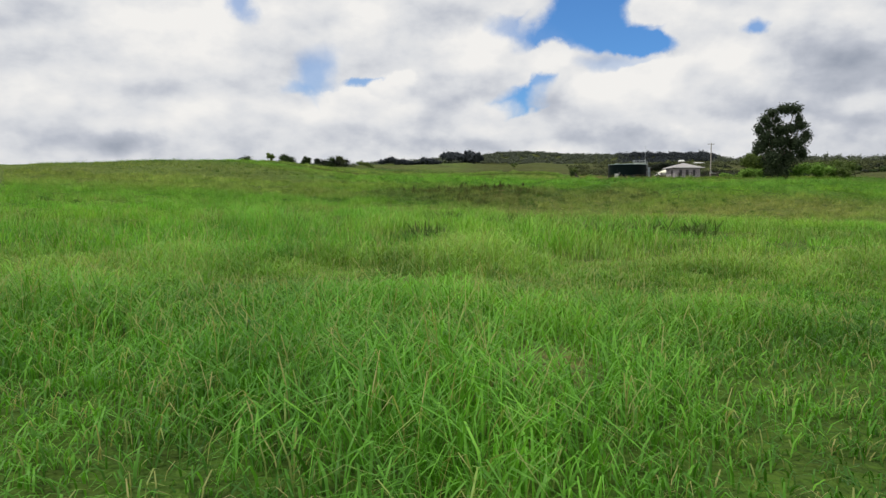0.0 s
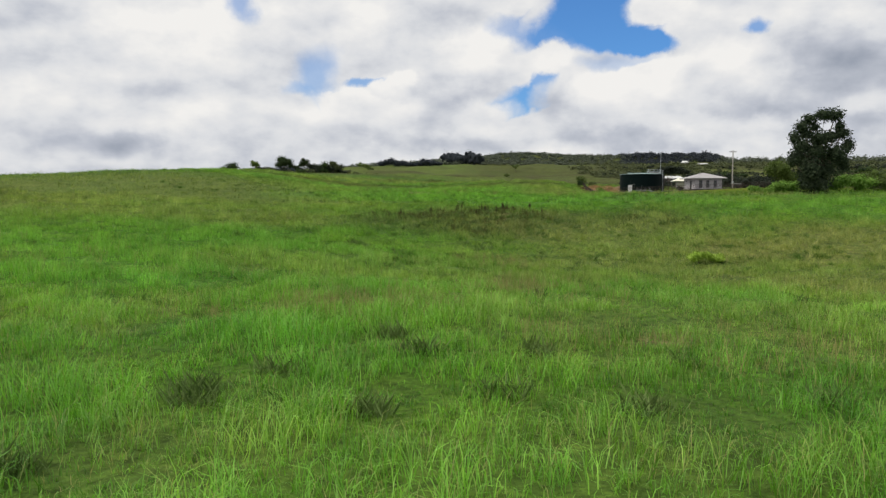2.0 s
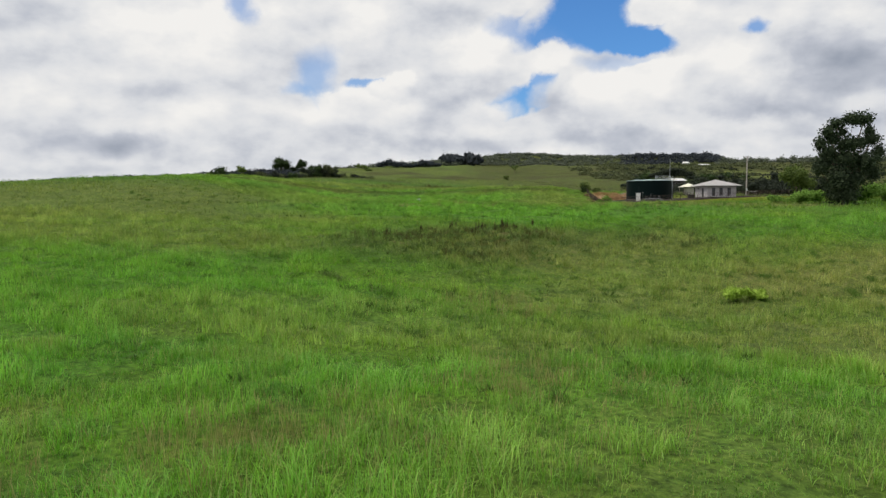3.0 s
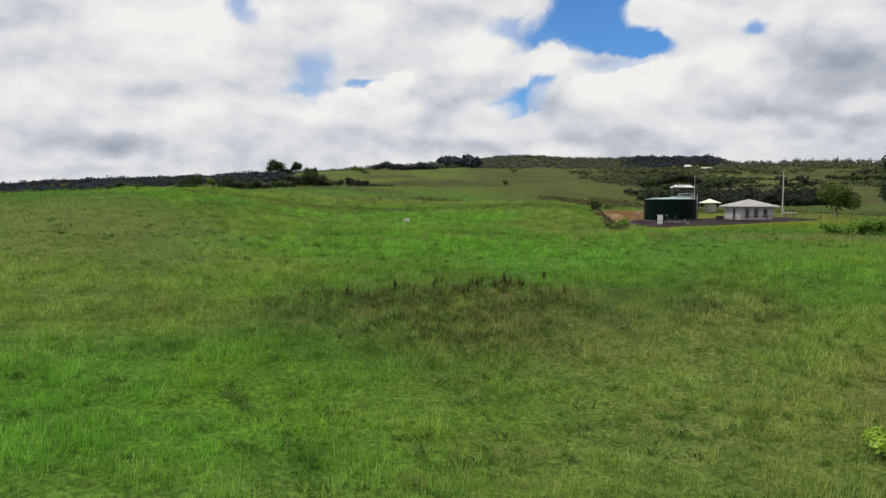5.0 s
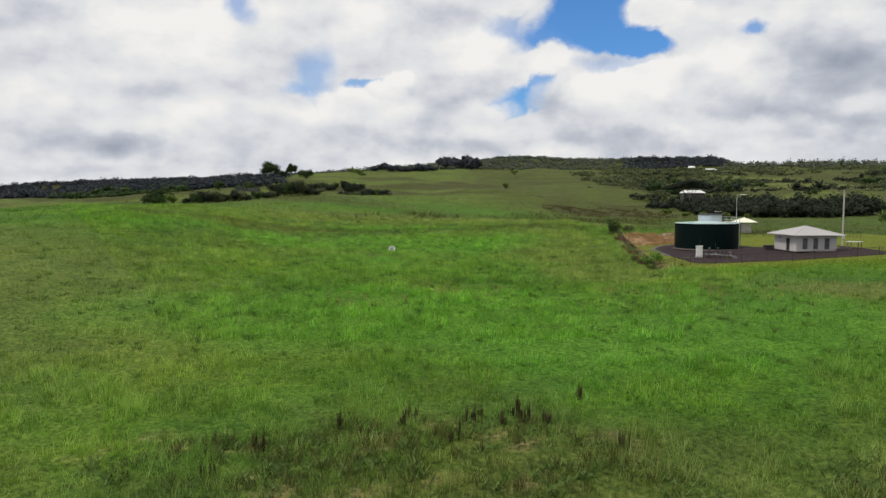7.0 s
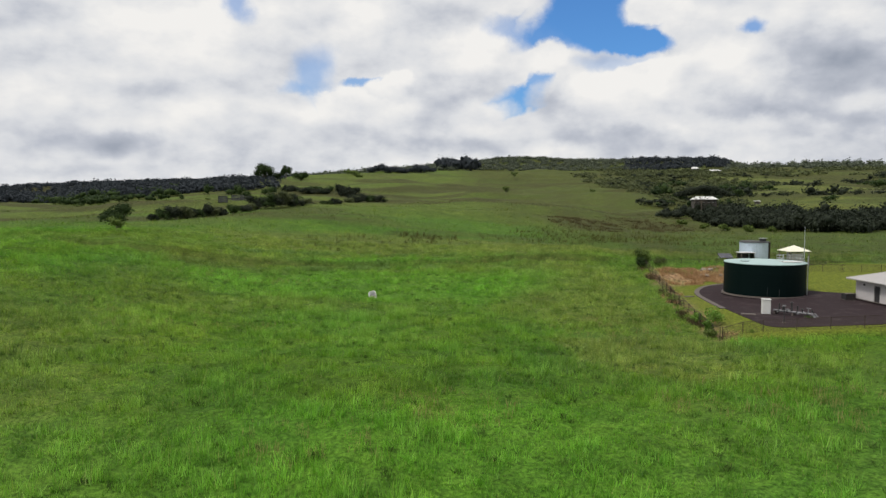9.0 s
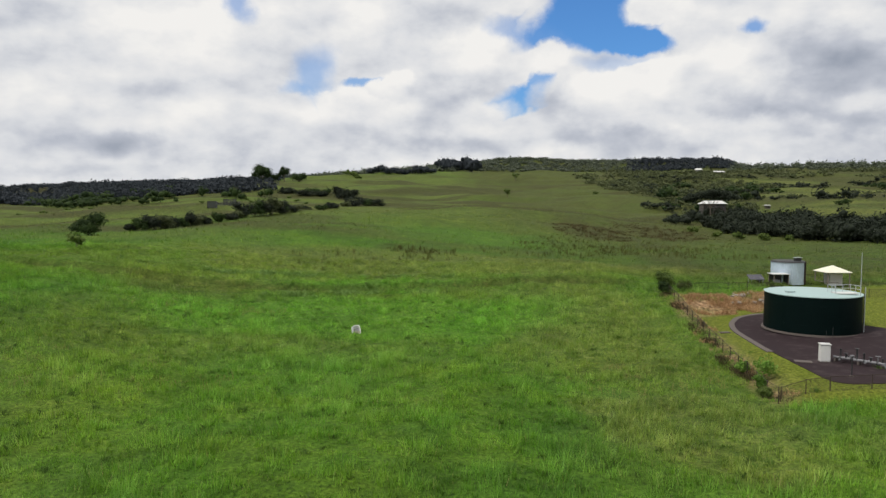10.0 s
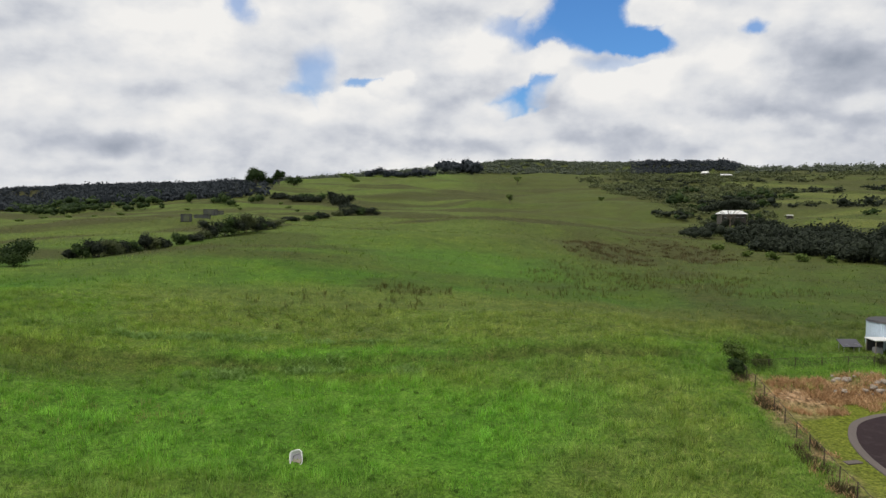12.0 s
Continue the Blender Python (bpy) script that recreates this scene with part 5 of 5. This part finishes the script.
            rings.append([bm.verts.new(p + q @ Vector((r * math.cos(2 * math.pi * j / 7), r * math.sin(2 * math.pi * j / 7), 0))) for j in range(7)])
        for a, b in zip(rings, rings[1:]):
            for j in range(7):
                bm.faces.new((a[j], a[(j + 1) % 7], b[(j + 1) % 7], b[j]))
        bm.faces.new(rings[-1])
    return part(name, bm, mat or BARK, parent)


def tree(x, y, lobes, leaves, size, mat, label, name="tree", category="tree", trunk=0.3, group="", seed=0, sink=0.2, shell=0.5, core=0.46):
    rng = np.random.default_rng(seed + int(abs(x) * 7 + y * 13))
    t = thing(name, label, category, pose(x, y, ground_at(x, y)), group)
    low = min(l[2] - l[5] for l in lobes)
    paths = []
    cx = float(np.mean([l[0] for l in lobes]))
    cy = float(np.mean([l[1] for l in lobes]))
    fork = max(0.35, min(low + 0.6, 0.45 * max(l[2] for l in lobes)))
    paths.append(([(0, 0, -sink), (cx * 0.1, cy * 0.1, fork * 0.5), (cx * 0.25, cy * 0.25, fork)], trunk, trunk * 0.75))
    for l in lobes:
        a, b = Vector((cx * 0.25, cy * 0.25, fork)), Vector(l[:3])
        m = a.lerp(b, 0.5) + Vector((rng.normal() * 0.25, rng.normal() * 0.25, 0.25 * (b - a).length * 0.4))
        paths.append(([tuple(a), tuple(m), tuple(b), tuple(b + Vector((l[3] * 0.5 * rng.normal(), 0, l[5] * 0.5)))], trunk * 0.4, trunk * 0.08))
    limb_mesh("trunk", paths, t)
    co, tris = with_cores(rng, lobes, leaves, size, shell, core) if core else leaf_cloud(rng, lobes, leaves, size, shell)
    crown = fast_mesh("crown", co, tris, mat)
    crown.parent = t
    return t


def lobes_for(rng, w, h, low, n):
    out = [(0, 0, low + (h - low) * 0.5, w * 0.33, w * 0.33, (h - low) * 0.42)]
    for k in range(n):
        a = 2 * math.pi * (k + rng.random() * 0.7) / n
        r = w * (0.22 + 0.16 * rng.random())
        z = low + (h - low) * (0.25 + 0.55 * rng.random())
        s = w * (0.16 + 0.12 * rng.random())
        out.append((r * math.cos(a), r * math.sin(a), z, s, s, min(s * 0.85, (h - low) * 0.35)))
    return out


def shrub(x, y, w, h, label, mat, seed, leaves=500, size=0.35, name="shrub", low=0.0, group="", trunk=0.08, core=0.46):
    rng = np.random.default_rng(seed)
    tree(x, y, lobes_for(rng, w, h, low, 6), leaves, size, mat, label, name, name, trunk, group, seed, core=core)


# the tall gum tree beyond the pump house
GUM = [(3.5, 0.3, 15.1, 1.6, 1.4, 1.1), (1.0, -0.3, 15.0, 1.8, 1.5, 1.1), (-2.3, 0.0, 11.6, 1.2, 1.2, 1.0), (4.2, 0.1, 13.1, 0.9, 1.0, 1.0), (-0.4, 0.2, 12.7, 1.0, 1.0, 0.9), (-1.5, 0.3, 14.3, 1.5, 1.4, 0.9), (-3.1, -0.2, 12.8, 1.4, 1.3, 1.1),
       (-4.1, 0.3, 10.8, 1.3, 1.3, 1.3), (-3.0, 0.0, 9.2, 1.5, 1.5, 1.3), (4.7, 0.2, 11.5, 1.6, 1.5, 1.1), (5.7, -0.3, 9.2, 1.3, 1.3, 1.4),
       (2.5, 0.4, 10.9, 1.8, 1.7, 1.1), (0.0, -0.4, 10.6, 1.8, 1.8, 1.4), (-3.5, 0.3, 7.0, 1.8, 1.7, 1.6), (0.0, 0.2, 8.0, 2.4, 2.3, 1.9),
       (3.5, -0.3, 7.6, 2.2, 2.1, 1.9), (-1.5, -0.4, 4.5, 2.3, 2.2, 2.1), (2.0, 0.4, 4.6, 2.3, 2.2, 2.1), (5.2, 0.1, 5.6, 1.3, 1.3, 1.4),
       (0.6, 0.0, 1.9, 2.2, 2.1, 1.8), (-1.4, 0.3, 1.9, 1.6, 1.6, 1.6), (-4.8, -0.2, 6.4, 0.9, 0.9, 1.1)]
tree(72.6, 152.0, [(x, y, z, rx * 1.12, ry * 1.1, rz * 1.22) for x, y, z, rx, ry, rz in GUM], 17000, 0.19, LEAF_GUM, "tall dark gum tree with layered crown and bare upper limbs", "gum_tree", "tree", 0.45, seed=3, shell=0.5, core=0.55)
for k, (x, y, w, h, lo) in enumerate([(69, 160, 5.0, 2.6, 0), (73.5, 163, 5.0, 2.8, 0), (79, 156, 5.5, 3.2, 0), (86, 162, 7, 3.4, 0), (96, 172, 8, 4.4, 0), (104, 182, 9, 5.0, 0), (66.8, 164, 3.6, 1.7, 0)]):
    shrub(x, y, w, h, "light green hedge shrub near the tall gum tree", LEAF_FRESH if y < 166 else LEAF_SHRUB, 40 + k, 1500, 0.2, "shrub", lo, "shrubs by the gum tree")
# shrubs grown into the station fence
for k, (x, y, w, h, mat) in enumerate([(43.0, 230.2, 4.6, 3.9, LEAF_SHRUB), (46.4, 230.8, 2.4, 1.6, LEAF_SHRUB), (38.6, 185.6, 2.7, 2.7, LEAF_FRESH), (36.4, 180.6, 1.5, 1.1, LEAF_SHRUB), (37.7, 188.5, 1.6, 1.5, LEAF_FRESH), (62.0, 231.5, 3.0, 1.6, LEAF_SHRUB), (42.0, 227.6, 2.2, 2.0, LEAF_DARK), (36.9, 182.6, 1.4, 1.6, LEAF_TUSSOCK)]):
    shrub(x, y, w, h, "leafy shrub grown against the chain-link fence", mat, 80 + k, 700 if y < 200 else 1100, 0.12, "shrub", 0.15, "fence shrubs", 0.05, 0.0 if y < 200 else 0.36)
# bushes along the gully on the left slope: x, y, width, height
LOWER_ROW = [(-83.5, 319.5, 3.4, 1.8), (-79.8, 317.9, 5.4, 3.3), (-77.2, 320.3, 6.2, 4.0), (-74.4, 321.7, 5.6, 3.8), (-75.4, 326.7, 6.0, 3.2), (-74.2, 331.0, 5.0, 2.6), (-72.2, 336.1, 4.8, 5.0), (-70.6, 338.0, 4.4, 3.4),
             (-68.8, 340.2, 4.0, 2.6), (-66.4, 345.2, 4.2, 3.0), (-64.6, 351.6, 5.2, 2.0), (-64.4, 358.4, 5.0, 2.6), (-63.7, 364.4, 7.4, 5.4), (-60.7, 368.2, 8.0, 5.8), (-58.7, 372.3, 8.4, 5.6), (-56.2, 376.0, 7.2, 6.8),
             (-55.8, 381.3, 7.4, 4.6), (-56.2, 390.3, 6.4, 3.4), (-56.6, 402.3, 7.6, 3.2), (-54.7, 411.6, 6.8, 2.8)]
UPPER_ROW = [(-76.1, 532.5, 11, 2.4), (-66.7, 541.9, 8.4, 3.0), (-62.7, 557.2, 8.6, 3.4), (-56.3, 575.7, 7.7, 3.2), (-52.3, 590.1, 12.0, 4.6), (-46.3, 597.2, 12.0, 5.0), (-40.2, 603.2, 11.0, 4.4), (-56.0, 612.0, 9.0, 4.0)]
FAR_ROW = [(-91.4, 806.7, 15, 9.1), (-84.3, 824.5, 13, 7.9), (-99.7, 835.4, 14, 9.2), (-116.4, 825.0, 15, 5.0), (-132.2, 830.6, 18, 5.6), (-156.3, 853.7, 19, 6.0), (-78.0, 760.0, 12, 5.5), (-72.0, 724.0, 10, 5.0), (-66.0, 690.0, 11, 4.6), (-58.0, 660.0, 13, 4.6)]
for k, (x, y, w, h) in enumerate(LOWER_ROW + UPPER_ROW + FAR_ROW):
    leafy = (1500, 0.24) if k < len(LOWER_ROW) else (1000, 0.4) if y < 700 else (800, 0.8)
    shrub(x, y, w * 1.12, h * 1.08, "dark green bush in a row across the pasture", (LEAF_THICKET, LEAF_DARK, LEAF_THICKET, LEAF_OLIVE)[k % 4 if y < 650 else 0], 100 + k, *leafy, "bush", -0.3, "bushes on the slope", 0.12)
shrub(-87.6, 303, 9.0, 5.8, "large dark bush standing alone on the pasture", LEAF_DARK, 135, 2600, 0.26, "bush", -0.2, "bushes on the slope", 0.15)
shrub(93, 209, 8.5, 8.6, "round green tree beyond the pump house", LEAF_SHRUB, 136, 3000, 0.25, "tree", 0.8, "", 0.22)
for k, (x, y, w, h) in enumerate([(26.0, 85.3, 2.5, 1.15), (28.0, 85.9, 1.8, 0.9)]):
    shrub(x, y, w, h, "low bright broad-leaved shrub in the hollow", LEAF_BRIGHT, 150 + k, 1100, 0.10, "shrub", 0.15, "bright shrubs", 0.03)
# pale stones at the end of the cut bank
stones = random.Random(5)
for k in range(26):
    x, y, r = stones.uniform(51.5, 58.5), 0, stones.uniform(0.12, 0.40)
    y = bank_toe(x) + stones.uniform(0.4, 4.0)
    rng = np.random.default_rng(600 + k)
    stone = fast_mesh("rock", BALL[0] * np.array([r * 1.25, r, r * 0.75]) * (0.62 + 0.7 * rng.random((len(BALL[0]), 1))), BALL[1], ROCK)
    stone.matrix_world = pose(x, y, ground_at(x, y) + r * 0.25, 0, 0, stones.uniform(0, 360))
    tagged(stone, "pale rough stone lying on the cut earth bank", "rock", "bank stones")
shrub(-60.6, 245.6, 4.4, 3.2, "thin half-bare shrub on the pasture crest", LEAF_SHRUB, 130, 220, 0.2, "shrub", 0.4)


# ---- the far slopes: woods, scrub, homesteads ----
def wood(name, seed, places, leaves, size, mat, label, category, lumps=2, flat=0.4, core=0.6, ball=None):
    """Many far trees or bushes in one piece: places are x, y, width, height."""
    rng = np.random.default_rng(seed)
    cos, tris, n0 = [], [], 0
    P = np.array(places)
    Z = height(P[:, 0], P[:, 1])
    for (x, y, w, h), z in zip(places, Z):
        h = h * (1 + flat * (rng.random() - 0.5))
        lobes = [(x, y, z + h * 0.45, w * 0.40, w * 0.40, h * 0.5)]
        for k in range(lumps):
            a = rng.random() * 6.283
            s = w * (0.2 + 0.14 * rng.random())
            lobes.append((x + math.cos(a) * w * 0.33, y + math.sin(a) * w * 0.33, z + h * (0.30 + 0.36 * rng.random()), s, s, min(s, h * 0.34)))
        c, t = with_cores(rng, lobes, leaves, size * 0.5 * (0.7 + 0.05 * w), 0.5, core, ball or PEBBLE, 0.5 if lumps else 0.22)
        cos.append(c)
        tris.append(t + n0)
        n0 += len(c)
    return tagged(fast_mesh(name, np.concatenate(cos), np.concatenate(tris), mat), label, category, kind="stuff")


def scatter(seed, n, y0, y1, u0, u1, w, h, gap=0.0, grain=60.0, power=1.0, even=False, edge=False, fade=None):
    """Places between two lines of sight, with clearings where the noise is low."""
    rng = np.random.default_rng(seed)
    out = []
    while len(out) < n:
        y = y0 + (y1 - y0) * rng.random() ** power
        x = 8 + (u0 + (u1 - u0) * rng.random()) * (y - 148)
        if float(field(np.array([x + seed]), np.array([y]), grain, 2)[0]) < gap:
            continue
        if fade is not None and rng.random() > ((x - 8) / (y - 148) - fade[1]) / (fade[0] - fade[1]):
            continue
        if edge and (x - 8) / (y - 148) < float(scrub_edge(np.array([x]), np.array([y]))[0]):
            continue
        if y < 1300 and float(clearing(np.array([x]), np.array([y]))[0]) > 0.4:
            continue
        k = 0.8 + 0.4 * rng.random() if even else 0.45 + 1.1 * rng.random() ** 1.6
        out.append((x, y, w * k, h * k * (0.8 + 0.4 * rng.random())))
    return out


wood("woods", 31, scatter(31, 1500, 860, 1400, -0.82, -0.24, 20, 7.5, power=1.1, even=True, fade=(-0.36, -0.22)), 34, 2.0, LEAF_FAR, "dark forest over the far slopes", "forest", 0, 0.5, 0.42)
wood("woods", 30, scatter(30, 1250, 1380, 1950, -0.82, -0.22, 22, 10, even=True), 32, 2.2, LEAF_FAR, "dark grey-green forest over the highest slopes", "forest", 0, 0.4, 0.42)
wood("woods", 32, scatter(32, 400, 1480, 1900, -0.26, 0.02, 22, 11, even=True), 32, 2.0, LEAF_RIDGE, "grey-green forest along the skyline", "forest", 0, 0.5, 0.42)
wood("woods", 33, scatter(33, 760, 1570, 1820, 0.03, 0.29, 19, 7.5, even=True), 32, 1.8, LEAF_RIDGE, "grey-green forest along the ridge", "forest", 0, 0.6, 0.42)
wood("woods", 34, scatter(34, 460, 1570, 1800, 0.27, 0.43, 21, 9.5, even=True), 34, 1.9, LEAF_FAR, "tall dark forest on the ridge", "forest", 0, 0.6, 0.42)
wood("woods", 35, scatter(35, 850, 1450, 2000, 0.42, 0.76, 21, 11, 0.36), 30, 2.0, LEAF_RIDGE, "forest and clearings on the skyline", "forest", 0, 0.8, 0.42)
wood("scrub", 36, scatter(36, 1150, 900, 1500, 0.19, 0.74, 14, 5.0, 0.43, 80, edge=True), 28, 1.8, LEAF_OLIVE, "olive scrub on the far slopes", "scrub", 0, 0.8, 0.4)
wood("scrub", 37, scatter(37, 400, 640, 1250, 0.24, 0.74, 12, 5.0, 0.53, 60, edge=True), 34, 1.5, LEAF_THICKET, "dark scrub on the far slopes", "scrub", 1, 0.9, 0.5)
wood("scrub", 38, scatter(38, 620, 560, 950, 0.30, 0.76, 7, 2.8, 0.52, 45, edge=True), 28, 1.4, LEAF_OLIVE, "bushes scattered over the slopes", "scrub", 0, 0.8, 0.4)
wood("scrub", 39, scatter(39, 640, 800, 1350, 0.20, 0.40, 11, 4.6, 0.30, 40, edge=True), 24, 1.4, LEAF_OLIVE, "olive scrub below the ridge", "scrub", 0, 0.8, 0.4)
wood("scrub", 51, scatter(51, 60, 560, 1000, 0.32, 0.76, 15, 7.5, 0.56, 50, edge=True), 90, 1.2, LEAF_DARK, "dark trees in clumps on the scrubby slope", "scrub", 2, 0.8, 0.5)


def thicket(seed, n):
    """The dark tree belt across the shallow valley."""
    rng = np.random.default_rng(seed)
    out = []
    for k in range(n):
        f = rng.random()
        d = rng.random()
        x = 133 + 18 * f + 34 * d + 12 * f * d
        y = 452 - 112 * f + 46 * d + rng.normal() * 4
        s = 0.7 + 0.6 * rng.random()
        out.append((x, y, 10 * s, (6.0 + 2.0 * d) * s))
    return out


wood("thicket", 41, thicket(41, 190), 270, 0.95, LEAF_THICKET, "dense dark tree belt in the valley behind the station", "thicket", 3, 0.6, 0.5)
wood("thicket", 50, [(166, 537, 8, 7.0), (172, 534, 9, 6.6), (180, 536, 8, 5.6), (187, 541, 7, 5.0), (158, 537, 9, 6.4), (150, 535, 7, 4.0), (190, 530, 9, 5.0)], 420, 0.6, LEAF_THICKET, "dark bushes round the foot of the white-roofed farmhouse", "thicket")
wood("thicket", 42, [(124 + 9 * (k % 5) + k, 468 + 9 * (k % 4) + 1.6 * k, 8 + k % 4, 4.8 + k % 3) for k in range(22)], 300, 0.6, LEAF_THICKET, "dark trees below the white farmhouse", "thicket")
for k, (x, y, w, h) in enumerate([(118, 398, 4, 2.4), (124, 392, 5, 2.8), (131, 386, 4.5, 3.0), (116, 420, 5, 3.2), (138, 380, 4, 2.2)]):
    shrub(x, y, w, h, "small bush in the meadow below the tree belt", LEAF_SHRUB, 140 + k, 260, 0.4, "bush", 0.0, "meadow bushes")
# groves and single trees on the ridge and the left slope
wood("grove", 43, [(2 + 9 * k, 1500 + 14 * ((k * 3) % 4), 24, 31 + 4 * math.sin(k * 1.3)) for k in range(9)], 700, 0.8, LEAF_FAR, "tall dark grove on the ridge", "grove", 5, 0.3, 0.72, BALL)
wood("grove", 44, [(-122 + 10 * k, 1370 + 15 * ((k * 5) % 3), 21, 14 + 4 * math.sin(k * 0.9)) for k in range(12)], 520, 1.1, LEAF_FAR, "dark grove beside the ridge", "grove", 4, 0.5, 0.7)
wood("grove", 45, [(-160 + 5 * k, 1330 - 12 * k, 11, 8 + 3 * (k % 2)) for k in range(7)], 260, 0.9, LEAF_SHRUB, "bushes below the ridge grove", "grove")
wood("scrub", 46, [(-215 + 9 * k, 762 + 13 * ((k * 7) % 4), 13, 8 + 4 * (k % 3 == 0)) for k in range(7)] + [(-140 + 7 * k, 835 + 9 * (k % 3), 12, 7) for k in range(5)], 380, 0.7, LEAF_DARK, "dark bushes at the edge of the upper pasture", "scrub")
wood("scrub", 48, scatter(48, 130, 740, 1000, -0.62, -0.40, 12, 7, 0.45, 50), 90, 1.0, LEAF_DARK, "bushes along the far pasture edge", "scrub")
wood("scrub", 49, [(-190 + 17 * k, 690 + 23 * ((k * 3) % 5), 6, 3) for k in range(6)] + [(-330 + 14 * k, 640 + 9 * (k % 4), 6, 3) for k in range(8)], 160, 0.5, LEAF_SHRUB, "low bushes on the far pasture", "scrub")


def far_tree(x, y, w, h, label, mat, seed, leaves, size, low, trunk):
    rng = np.random.default_rng(seed)
    tree(x, y, lobes_for(rng, w, h, low, 7), leaves, size, mat, label, "tree", "tree", trunk, "", seed)


far_tree(-252, 1120, 30, 29, "large round dark tree on the skyline", LEAF_DARK, 161, 3600, 0.8, 4, 1.0)
far_tree(-222, 1130, 19, 23, "round dark tree on a clear trunk on the skyline", LEAF_DARK, 162, 2000, 0.7, 6, 0.7)
far_tree(-236, 1135, 12, 12, "smaller dark tree between two skyline trees", LEAF_DARK, 163, 900, 0.7, 1, 0.4)
far_tree(-196, 1110, 24, 14, "low spreading dark tree on the skyline", LEAF_DARK, 164, 2000, 0.7, 1, 0.5)
far_tree(72, 815, 7, 10, "lone thin tree on the open hillside", LEAF_SHRUB, 165, 500, 0.4, 2, 0.25)
far_tree(180, 905, 7, 7, "lone small tree on the hillside edge", LEAF_SHRUB, 166, 500, 0.4, 0.5, 0.25)
far_tree(122, 1215, 16, 15, "half-bare tree near the ridge", LEAF_SHRUB, 167, 260, 0.5, 4, 0.4)
UMBRELLA = [(-13.0, 0, 13.0, 4.2, 3.8, 1.5), (-9.0, 0, 13.8, 4.6, 3.8, 1.7), (-4.0, 1.0, 15.4, 4.6, 4.0, 2.0), (1.0, -0.8, 16.3, 4.6, 4.2, 2.1), (6.0, 0.8, 15.6, 4.8, 4.0, 2.1), (11.0, 0, 14.0, 4.4, 3.8, 1.8), (-1.5, 0.5, 14.0, 4.6, 3.6, 1.2), (4.0, -0.4, 13.8, 4.6, 3.6, 1.2)]
tree(165, 528, UMBRELLA, 7000, 0.5, LEAF_THICKET, "dark umbrella-shaped tree in front of the white farmhouse", "tree", "tree", 0.42, seed=168, core=0.5)


def farmhouse(x, y, wide, deep, wall, rise, turn, label):
    t = thing("farmhouse", label, "house", pose(x, y, ground_at(x, y), 0, 0, turn))
    for wx, wy, sx, sy in ((0, -deep / 2 + 0.1, wide, 0.2), (0, deep / 2 - 0.1, wide, 0.2), (-wide / 2 + 0.1, 0, 0.2, deep - 0.4), (wide / 2 - 0.1, 0, 0.2, deep - 0.4)):
        # walls coloured dark as if shaded by the veranda
        part("wall", box(wx, wy, wall / 2, sx, sy, wall), SHADED_WALL, t, "board wall coloured dark for the veranda's shade")
    for k in range(4):
        wx = -wide * 0.36 + k * wide * 0.24
        w = part("window", box(wx, -deep / 2 - 0.01, wall - 1.3, 1.6, 0.06, 1.2), DARK, t)
        part("sill", box(wx, -deep / 2 - 0.05, wall - 1.95, 1.8, 0.14, 0.08), WHITE, w)
    ex, ey = wide / 2 + 0.8, deep / 2 + 0.8
    vs = [(-ex, -ey, wall), (ex, -ey, wall), (ex, ey, wall), (-ex, ey, wall), (-ex * 0.72, 0, wall + rise), (ex * 0.72, 0, wall + rise)]
    mesh_object("roof", vs, [(0, 3, 2, 1), (0, 1, 5, 4), (1, 2, 5), (2, 3, 4, 5), (3, 0, 4)], WHITE, t, "white sheet-metal roof")
    for k in range(5):
        part("veranda_post", box(-ex + 0.3 + k * (2 * ex - 0.6) / 4, -ey + 0.15, wall / 2, 0.14, 0.14, wall), WOOD, t)


farmhouse(175, 551, 13.5, 9, 6.2, 2.0, -4, "white-roofed farmhouse among dark trees")
farmhouse(216, 566, 2.4, 2.4, 2.2, 0.4, -4, "small white-roofed outbuilding up the slope from a farmhouse")
farmhouse(477, 1310, 22, 10, 3.0, 2.2, 8, "distant white-roofed house below the ridge")
farmhouse(455, 1340, 11, 9, 5.0, 3.6, -6, "distant pale-roofed house on the scrubby slope")


def stock_pen(x, y, wide, deep, tall, turn):
    t = thing("stock_pen", "grey mesh animal pen on the far pasture", "pen", pose(x, y, ground_at(x, y), 0, 0, turn), "stock pens")
    for sx in (-1, 1):
        for sy in (-1, 1):
            part("post", box(sx * wide / 2, sy * deep / 2, tall / 2, 0.22, 0.22, tall + 0.2), DARK, t)
    for z in (0.2, tall):
        for sy in (-1, 1):
            part("rail", box(0, sy * deep / 2, z, wide, 0.2, 0.2), DARK, t)
        for sx in (-1, 1):
            part("rail", box(sx * wide / 2, 0, z, 0.2, deep, 0.2), DARK, t)
    for sy in (-1, 1):
        bm = bmesh.new()
        n = int(wide / 0.22)
        for k in range(n):
            add_box(bm, -wide / 2 + (k + 0.5) * wide / n, sy * deep / 2, tall / 2, 0.11, 0.03, tall)
        part("mesh_panel", bm, PEN, t)
    for sx in (-1, 1):
        bm = bmesh.new()
        n = int(deep / 0.22)
        for k in range(n):
            add_box(bm, sx * wide / 2, -deep / 2 + (k + 0.5) * deep / n, tall / 2, 0.03, 0.11, tall)
        part("mesh_panel", bm, PEN, t)


stock_pen(-101.5, 446, 3.6, 3.2, 3.2, 4)
stock_pen(-107.5, 483, 6.6, 4.0, 3.2, 2)
stock_pen(-115.7, 520, 6.0, 4.0, 3.2, -10)
stock_pen(-121.5, 550, 4.5, 4.0, 3.2, -10)
